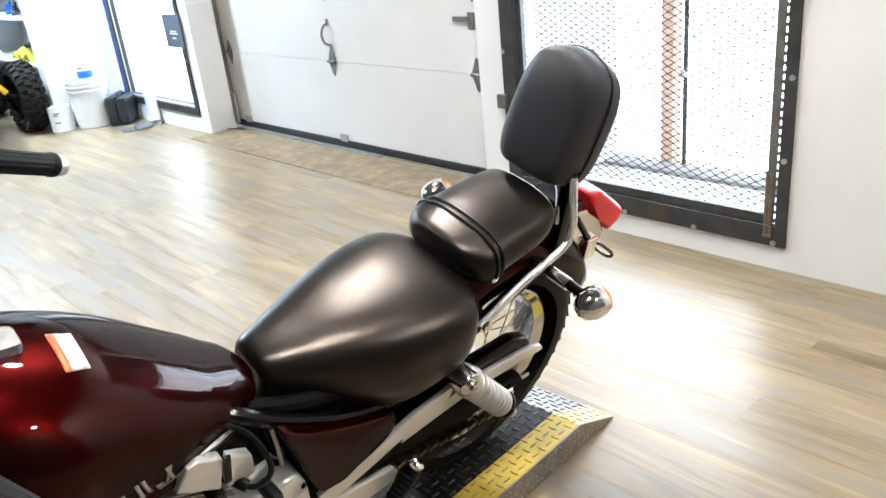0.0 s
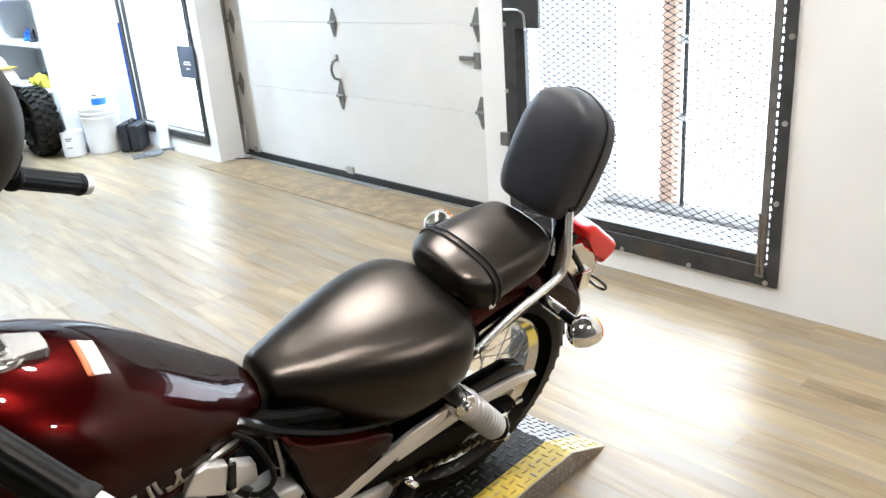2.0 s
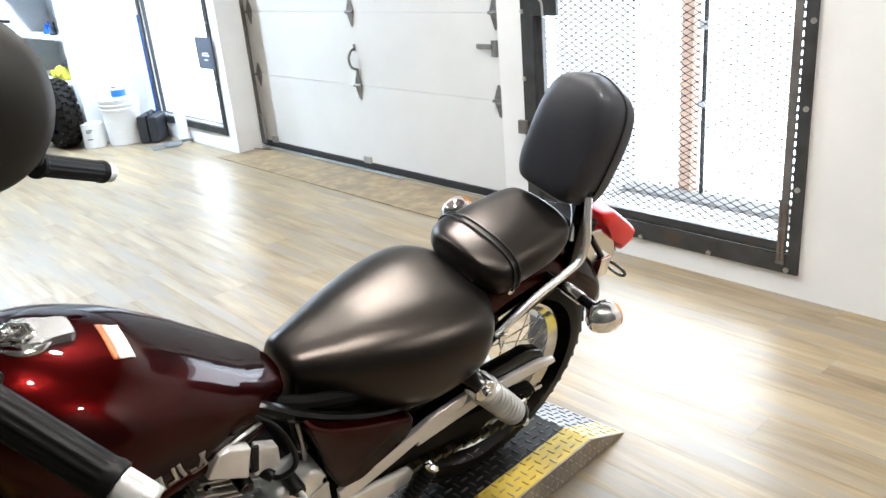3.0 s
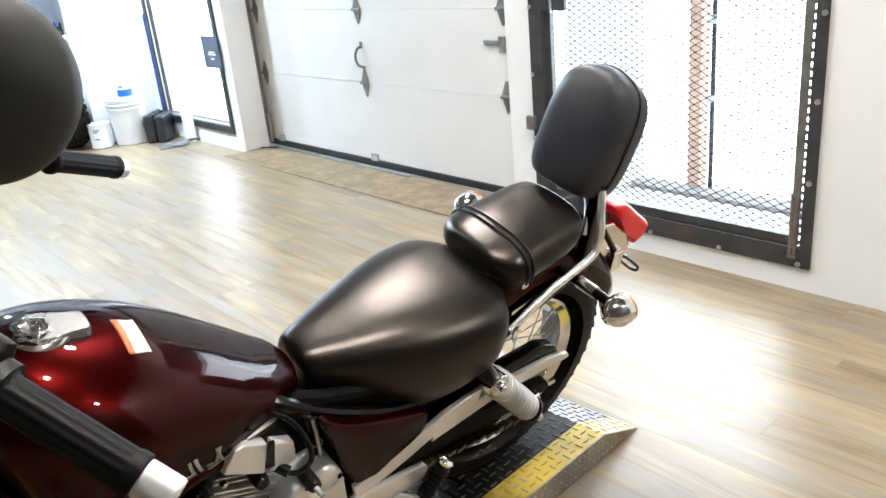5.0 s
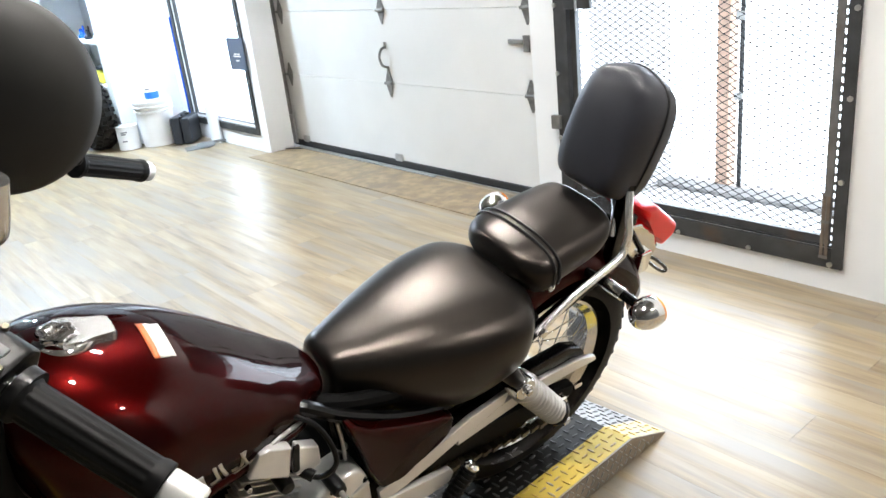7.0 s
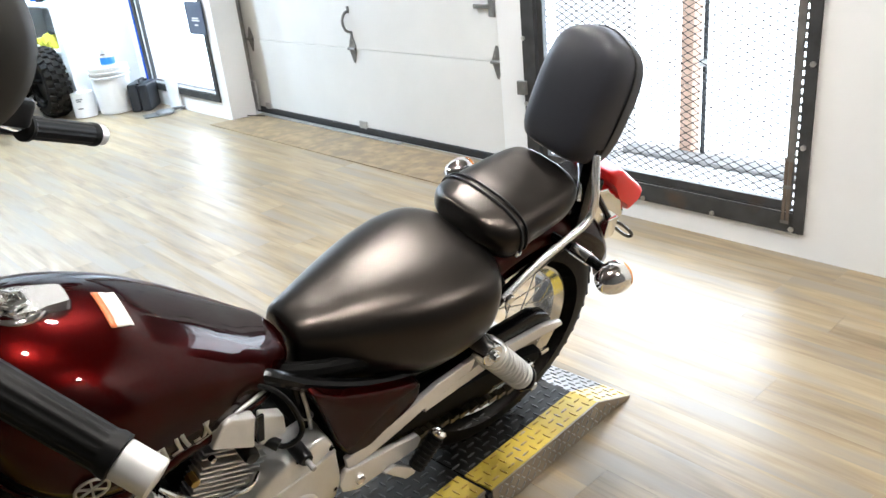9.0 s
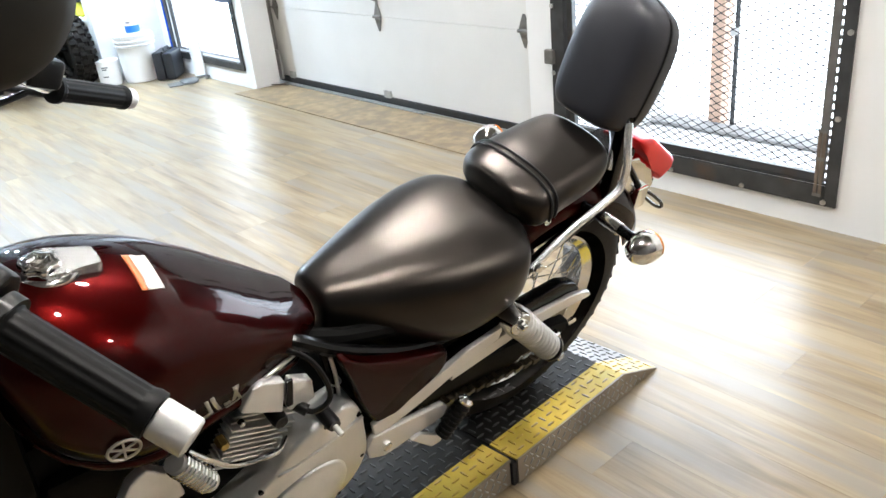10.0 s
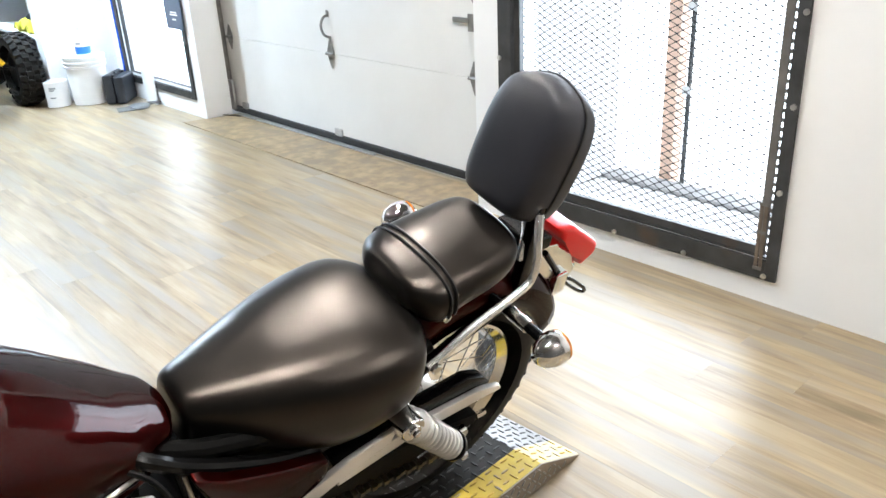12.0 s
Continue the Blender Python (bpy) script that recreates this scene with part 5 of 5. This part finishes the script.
part("front_tyre", torus_bm(0.265, 0.042, "x", 64, 14, (0, -1.47, 0.305)), M_TYRE, fw)
part("front_rim", torus_bm(0.225, 0.012, "x", 64, 10, (0, -1.47, 0.305)), M_CHROME, fw)


# ---- things along the far wall ----
b = thing("bucket", pose(-4.835, 1.30, 0), "white plastic pail with a ribbed rim, on the floor", "bucket")
part("body", lathe_bm([(0.02, 0.003), (0.125, 0.002), (0.128, 0.012), (0.140, 0.27), (0.150, 0.275), (0.150, 0.287), (0.142, 0.290), (0.152, 0.305), (0.152, 0.318), (0.143, 0.322), (0.150, 0.338), (0.150, 0.350)], "z", 40), M_WHITEP, b)
part("lid", lathe_bm([(0.148, 0.350), (0.150, 0.356), (0.140, 0.358), (0.02, 0.357)], "z", 40), M_WHITEP, b)
can = thing("paint_can", pose(-4.925, 1.085, 0), "small white paint can with grey print", "can")
part("body", lathe_bm([(0.02, 0.002), (0.082, 0.002), (0.085, 0.006), (0.083, 0.010), (0.083, 0.18), (0.086, 0.184), (0.084, 0.190), (0.072, 0.188), (0.02, 0.186)], "z", 36), M_WHITEP, can)
for z, w in ((0.14, 0.6), (0.125, 0.45), (0.07, 0.5)):
    a0 = radians(-55)
    ring = [[(0.0838 * math.cos(a0 + w * k / 8), 0.0838 * math.sin(a0 + w * k / 8), z + dz) for k in range(9)] for dz in (0, 0.009)]
    part("print_bar", rings_bm(ring, cap=False, closed=False), M_GREYTXT, can)
bot = thing("spray_bottle", pose(-4.80, 1.30, 0.358), "white bottle with a blue label, on the pail", "bottle")
part("body", lathe_bm([(0.01, 0.001), (0.050, 0.001), (0.053, 0.008), (0.053, 0.12), (0.045, 0.145), (0.022, 0.165), (0.016, 0.175), (0.016, 0.20), (0.002, 0.202)], "z", 28), M_WHITEP, bot)
part("label", lathe_bm([(0.0535, 0.015), (0.0540, 0.02), (0.0540, 0.062), (0.0535, 0.066)], "z", 28, close=False), M_BLUEL, bot)
part("print_bar", rings_bm([[(0.0542 * math.cos(radians(-70 + 5 * k)), 0.0542 * math.sin(radians(-70 + 5 * k)), z) for k in range(9)] for z in (0.085, 0.095)], cap=False, closed=False), M_GREYTXT, bot)

case = thing("tool_case", pose(-4.665, 1.465, 0.003, 0, 0, 48), "dark blue-black hard tool case standing upright", "case")
bm = box_bm(-0.080, -0.002, -0.125, 0.125, 0.0, 0.215, 0.018)
part("shell", bm, M_CASE, case)
part("shell", box_bm(0.002, 0.075, -0.125, 0.125, 0.0, 0.205, 0.018), M_CASE, case)
part("handle", tube_bm([(0.0, -0.05, 0.205), (0.0, -0.045, 0.228), (0.0, 0.045, 0.228), (0.0, 0.05, 0.205)], 0.008, 16, 8), M_CASE, case)
for y in (-0.09, 0.09):
    part("latch", box_bm(-0.012, 0.012, y - 0.018, y + 0.018, 0.200, 0.214, 0.003), M_PLASTIC, case)
pan = thing("dustpan", pose(-4.335, 1.42, 0.001, 0, 0, 74) @ Matrix.Scale(0.72, 4), "flat dark grey dustpan lying on the floor", "dustpan")
bm = prism_bm([(-0.17, -0.10), (0.06, -0.11), (0.13, -0.04), (0.13, 0.04), (0.06, 0.11), (-0.17, 0.10)], 0.0, 0.008, "z", 0.003)
part("plate", bm, M_PAN, pan)
bm = body_bm([(-0.115, 0.020, 0.012, 0.002, 0.5, 0.06), (-0.09, 0.075, 0.032, 0.002, 0.5, 0.05), (0.0, 0.10, 0.045, 0.002, 0.5, 0.05), (0.09, 0.075, 0.032, 0.002, 0.5, 0.05), (0.115, 0.020, 0.012, 0.002, 0.5, 0.06)], 20, 20)
part("hood", bm, M_PAN, pan)
part("handle", tube_bm([(0.13, 0, 0.030), (0.20, 0, 0.035), (0.26, 0, 0.022)], [0.018, 0.014, 0.016], 14, 10), M_PAN, pan)

shelf = thing("wall_shelf", pose(0, 0, 0), "white wall shelf with boards holding parts and cloths", "shelf")
for z in (0.43, 0.80, 1.18):
    part("board", box_bm(-7.05, -5.55, 1.22, 1.604, z - 0.022, z, 0.003), M_WALL, shelf)
for x in (-7.03, -5.57):
    part("upright", box_bm(x - 0.012, x + 0.012, 1.25, 1.604, 0, 1.4, 0.002), M_WALL, shelf)
cl = thing("folded_cloth", pose(-6.02, 1.36, 0.43), "crumpled yellow cloth on the shelf", "cloth")
rings = []
for k in range(14):
    x = -0.20 + 0.40 * k / 13
    hgt = 0.05 + 0.045 * math.sin(k * 1.3) + 0.05 * math.exp(-((k - 8) / 4) ** 2)
    rings.append([(x + 0.015 * math.sin(j * 2.1 + k), 0.12 * math.cos(2 * math.pi * j / 16), max(0.001, 0.02 + hgt * (0.5 + 0.5 * math.sin(2 * math.pi * j / 16)) + 0.01 * math.sin(3.7 * j + k) - 0.02)) for j in range(16)])
part("cloth", rings_bm(rings), M_YCLOTH, cl)
bk = thing("dark_cloth", pose(-5.90, 1.40, 0.545), "dark folded cloth lying on the yellow one", "cloth")
part("cloth", body_bm([(-0.12, 0.06, 0.03, 0.0, 0.5, 0), (-0.05, 0.12, 0.05, 0.0, 0.5, 0), (0.06, 0.12, 0.045, 0.0, 0.5, 0), (0.12, 0.05, 0.02, 0.0, 0.5, 0)], 16, 20), M_CASE, bk)
rngp = random.Random(11)
for k in range(9):
    x = -6.35 + 0.085 * k
    t = thing("shelf_part", pose(x, 1.36 + rngp.uniform(-0.05, 0.05), 0.80), "small dark mechanical part on the shelf", "part", "parts on the shelf")
    h, r = rngp.uniform(0.03, 0.13), rngp.uniform(0.012, 0.03)
    part("body", lathe_bm([(r * 0.4, 0.001), (r, 0.001), (r * 1.1, h * 0.3), (r * 0.5, h * 0.5), (r * 0.6, h * 0.9), (0.002, h)], "z", 14), rngp.choice((M_CASE, M_GALV, M_PLASTIC, M_BLUE)), t)

# dark bench along the side wall
bench = thing("work_bench", pose(0, 0, 0), "dark steel work bench standing against a wall", "bench")
part("top", box_bm(-7.17, -6.74, -0.35, 1.06, 0.775, 0.805, 0.004), M_CASE, bench)
part("back_panel", box_bm(-7.19, -7.172, -0.35, 1.06, 0.0, 1.35, 0.002), M_DARK, bench)
part("lower_shelf", box_bm(-7.15, -6.76, -0.33, 1.04, 0.20, 0.225, 0.003), M_CASE, bench)
for y in (-0.33, 0.30, 1.02):
    for x in (-7.14, -6.78):
        part("leg", box_bm(x - 0.018, x + 0.018, y - 0.018, y + 0.018, 0.0, 0.775, 0.003), M_DARK, bench)
for y, w, h in ((-0.10, 0.32, 0.34), (0.45, 0.42, 0.30), (0.86, 0.26, 0.38)):
    crate = thing("storage_crate", pose(-6.95, y, 0.225), "black plastic storage crate under the bench", "crate", "crates under the bench")
    part("body", box_bm(-0.16, 0.16, -w / 2, w / 2, 0.0, h - 0.03, 0.015), M_PLASTIC, crate)
    part("rim", box_bm(-0.17, 0.17, -w / 2 - 0.01, w / 2 + 0.01, h - 0.032, h, 0.006), M_CASE, crate)
carton = thing("carton", pose(-6.93, 0.51, 0.805), "white carton with dark print, on the bench", "box")
part("body", box_bm(-0.10, 0.10, -0.18, 0.18, 0.0, 0.14, 0.004), M_LABELW, carton)
for y, w, z in ((-0.08, 0.10, 0.10), (-0.08, 0.07, 0.07), (0.08, 0.06, 0.06)):
    part("print_bar", box_bm(0.1005, 0.102, y - w / 2, y + w / 2, z, z + 0.012), M_GREYTXT, carton)
tub = thing("yellow_tub", pose(-6.93, 0.78, 0.805), "yellow plastic tub on the bench", "tub")
part("body", lathe_bm([(0.01, 0.001), (0.062, 0.001), (0.068, 0.01), (0.072, 0.15), (0.076, 0.152), (0.076, 0.162), (0.01, 0.164)], "z", 28), M_YELLOWP, tub)
box = thing("black_case", pose(-6.93, 0.12, 0.805), "black hard case on the bench", "case")
part("body", box_bm(-0.13, 0.13, -0.16, 0.16, 0.0, 0.26, 0.02), M_PLASTIC, box)
part("handle", tube_bm([(0.0, -0.06, 0.255), (0.0, -0.055, 0.285), (0.0, 0.055, 0.285), (0.0, 0.06, 0.255)], 0.009, 16, 8), M_CASE, box)

# ---- quad bike by the shelf ----
quad = thing("quad_bike", pose(-5.80, 0.47, 0, 0, 0, 90), "white and blue sport quad bike with knobbly tyres", "quad bike")


def knob_wheel(x, y, R, w):
    prof = []
    for k in range(13):
        a = math.pi * k / 12
        prof.append((R - 0.085 + 0.075 * math.sin(a) ** 0.6, w / 2 * math.cos(a)))
    ty = part("wheel", lathe_bm(prof, "x", 48, at=(x, y, R), close=False), M_TYRE, quad, "knobbly black tyre")
    bm = bmesh.new()
    for k in range(26):
        for r_, off in ((-0.36, 0), (-0.12, 0.5), (0.12, 0), (0.36, 0.5)):
            a = 2 * math.pi * (k + off) / 26
            edge = abs(r_) > 0.3
            q = box_bm(-0.026, 0.026, -0.018, 0.018, -0.010, 0.012, 0.003, 1)
            merge(bm, q, Matrix.Translation((x, y, R)) @ Matrix.Rotation(a, 4, "X") @ Matrix.Translation((r_ * w, 0, R - (0.022 if edge else 0.010))) @ Matrix.Rotation((0.5 if r_ > 0 else -0.5) if edge else 0, 4, "Y"))
    kb = part("knob_band", bm, M_TYRE, ty, smooth=False)
    kb["kind"] = "stuff"
    part("hub", lathe_bm([(0.002, 0.03), (0.04, 0.028), (0.06, 0.01), (0.12, 0.02), (0.135, 0.04), (0.14, 0.02), (0.13, -0.05), (0.002, -0.05)], "x", 28, at=(x, y, R)), M_PLASTIC, ty)


knob_wheel(0.50, 0.50, 0.26, 0.22)
knob_wheel(-0.50, 0.50, 0.26, 0.22)
knob_wheel(0.48, -0.62, 0.27, 0.17)
knob_wheel(-0.48, -0.62, 0.27, 0.17)
part("frame", box_bm(-0.14, 0.14, -0.72, 0.55, 0.24, 0.46, 0.04), M_DARK, quad)
part("axle", tube_bm([(-0.5, 0.5, 0.26), (0.5, 0.5, 0.26)], 0.025, 2, 12), M_DARK, quad)
part("seat", body_bm([(-0.15, 0.08, 0.72, 0.60, 0.5, 0), (0.05, 0.14, 0.74, 0.58, 0.5, 0), (0.35, 0.16, 0.77, 0.60, 0.5, 0), (0.55, 0.12, 0.78, 0.66, 0.5, 0)], 24, 24), M_LEATHER, quad, "black seat")
part("tank_cover", body_bm([(-0.45, 0.07, 0.72, 0.50, 0.5, 0), (-0.30, 0.16, 0.80, 0.48, 0.5, 0), (-0.12, 0.14, 0.76, 0.52, 0.5, 0)], 20, 24), M_BLUE, quad, "blue tank cover")
part("nose", body_bm([(-0.98, 0.06, 0.66, 0.56, 0.5, 0), (-0.85, 0.16, 0.74, 0.54, 0.5, 0), (-0.55, 0.18, 0.78, 0.56, 0.5, 0), (-0.45, 0.10, 0.76, 0.60, 0.5, 0)], 24, 24, 3), M_WHITEP, quad, "white nose cowl")
for s in (-1, 1):
    part("front_fender", prism_bm([(-0.56, 0.60), (-0.44, 0.68), (-0.20, 0.68), (-0.05, 0.58), (-0.06, 0.55), (-0.20, 0.64), (-0.44, 0.64), (-0.56, 0.56)], s * 0.22, s * 0.44, "x", 0.01), M_WHITEP, quad, "white front fender")
    part("side_panel", prism_bm([(-0.42, 0.70), (-0.20, 0.72), (0.10, 0.60), (0.0, 0.44), (-0.25, 0.42), (-0.42, 0.52)], s * 0.15, s * 0.20, "x", 0.012), M_BLUE, quad, "blue side panel")
    part("yellow_mark", prism_bm([(-0.50, 0.688), (-0.32, 0.688), (-0.36, 0.682), (-0.50, 0.682)], s * 0.30, s * 0.46, "x", 0.001), M_YELLOWP, quad)
    part("rear_fender", prism_bm([(0.20, 0.60), (0.35, 0.70), (0.62, 0.74), (0.80, 0.66), (0.80, 0.63), (0.62, 0.70), (0.36, 0.66), (0.22, 0.57)], s * 0.16, s * 0.60, "x", 0.01), M_WHITEP, quad, "white rear fender")
    part("arm", tube_bm([(s * 0.12, -0.55, 0.36), (s * 0.44, -0.62, 0.28)], 0.016, 4, 8), M_DARK, quad)
    part("damper", tube_bm([(s * 0.16, -0.58, 0.62), (s * 0.36, -0.62, 0.32)], 0.022, 4, 12), M_YELLOWP, quad)
part("handlebar", tube_bm([(-0.38, -0.28, 0.98), (-0.2, -0.36, 1.0), (-0.06, -0.42, 0.90), (0.06, -0.42, 0.90), (0.2, -0.36, 1.0), (0.38, -0.28, 0.98)], 0.012, 40, 10), M_PLASTIC, quad)
part("fender_skirt", prism_bm([(-0.41, 0.70), (-0.30, 0.675), (-0.05, 0.61), (-0.08, 0.53), (-0.22, 0.40), (-0.42, 0.47)], -0.62, -0.36, "y", 0.015), M_WHITEP, quad, "white front fender skirt")
part("skirt_mark", prism_bm([(-0.385, 0.685), (-0.28, 0.658), (-0.25, 0.635), (-0.31, 0.645)], -0.626, -0.6225, "y"), M_YELLOWP, quad)
part("wheel_guard", body_bm([(-0.72, 0.05, 0.62, 0.54, 0.5, -0.54), (-0.64, 0.105, 0.70, 0.49, 0.5, -0.54), (-0.50, 0.115, 0.72, 0.48, 0.5, -0.54), (-0.40, 0.06, 0.66, 0.54, 0.5, -0.54)], 24, 24), M_BLUE, quad, "blue wheel guard")
part("nose_box", box_bm(-0.22, -0.03, -0.86, -0.64, 0.42, 0.53, 0.02), M_WHITEP, quad)
part("bumper", tube_bm([(-0.16, -0.85, 0.40), (-0.14, -1.02, 0.48), (0.14, -1.02, 0.48), (0.16, -0.85, 0.40)], 0.014, 24, 10), M_ALU, quad)

# ---- floor planks ----
PLW, PLL = 0.15, 1.22
rng = random.Random(4)
sizes = {}


def plank_mesh(length, width):
    key = (round(length, 2), round(width, 3))
    if key not in sizes:
        pm = box_bm(0, key[0] - 0.0005, 0, key[1] - 0.0004, -0.006, 0.0)
        me = bpy.data.meshes.new("plank")
        pm.to_mesh(me)
        pm.free()
        me.materials.append(M_FLOOR)
        sizes[key] = me
    return sizes[key]


y = WY + 0.001 - PLW
while y > Y0 - PLW:
    y0 = max(y, Y0)
    x = X0
    step = round(rng.uniform(0.2, PLL) / 0.12) * 0.12
    while x < X1 - 0.01:
        x1 = min(x + step, X1)
        ob = new("plank", plank_mesh(x1 - x, y + PLW - y0))
        ob.location = (x, y0, 0)
        ob.parent = sub
        x, step = x1, PLL if y > -1.6 else 2 * PLL
    y -= PLW
# strips inside the two doorways
for x0, x1 in ((-3.57, -0.96),):
    ob = new("plank", plank_mesh(x1 - x0, 0.25))
    ob.location = (x0, WY + 0.001, -0.002)
    ob.parent = sub
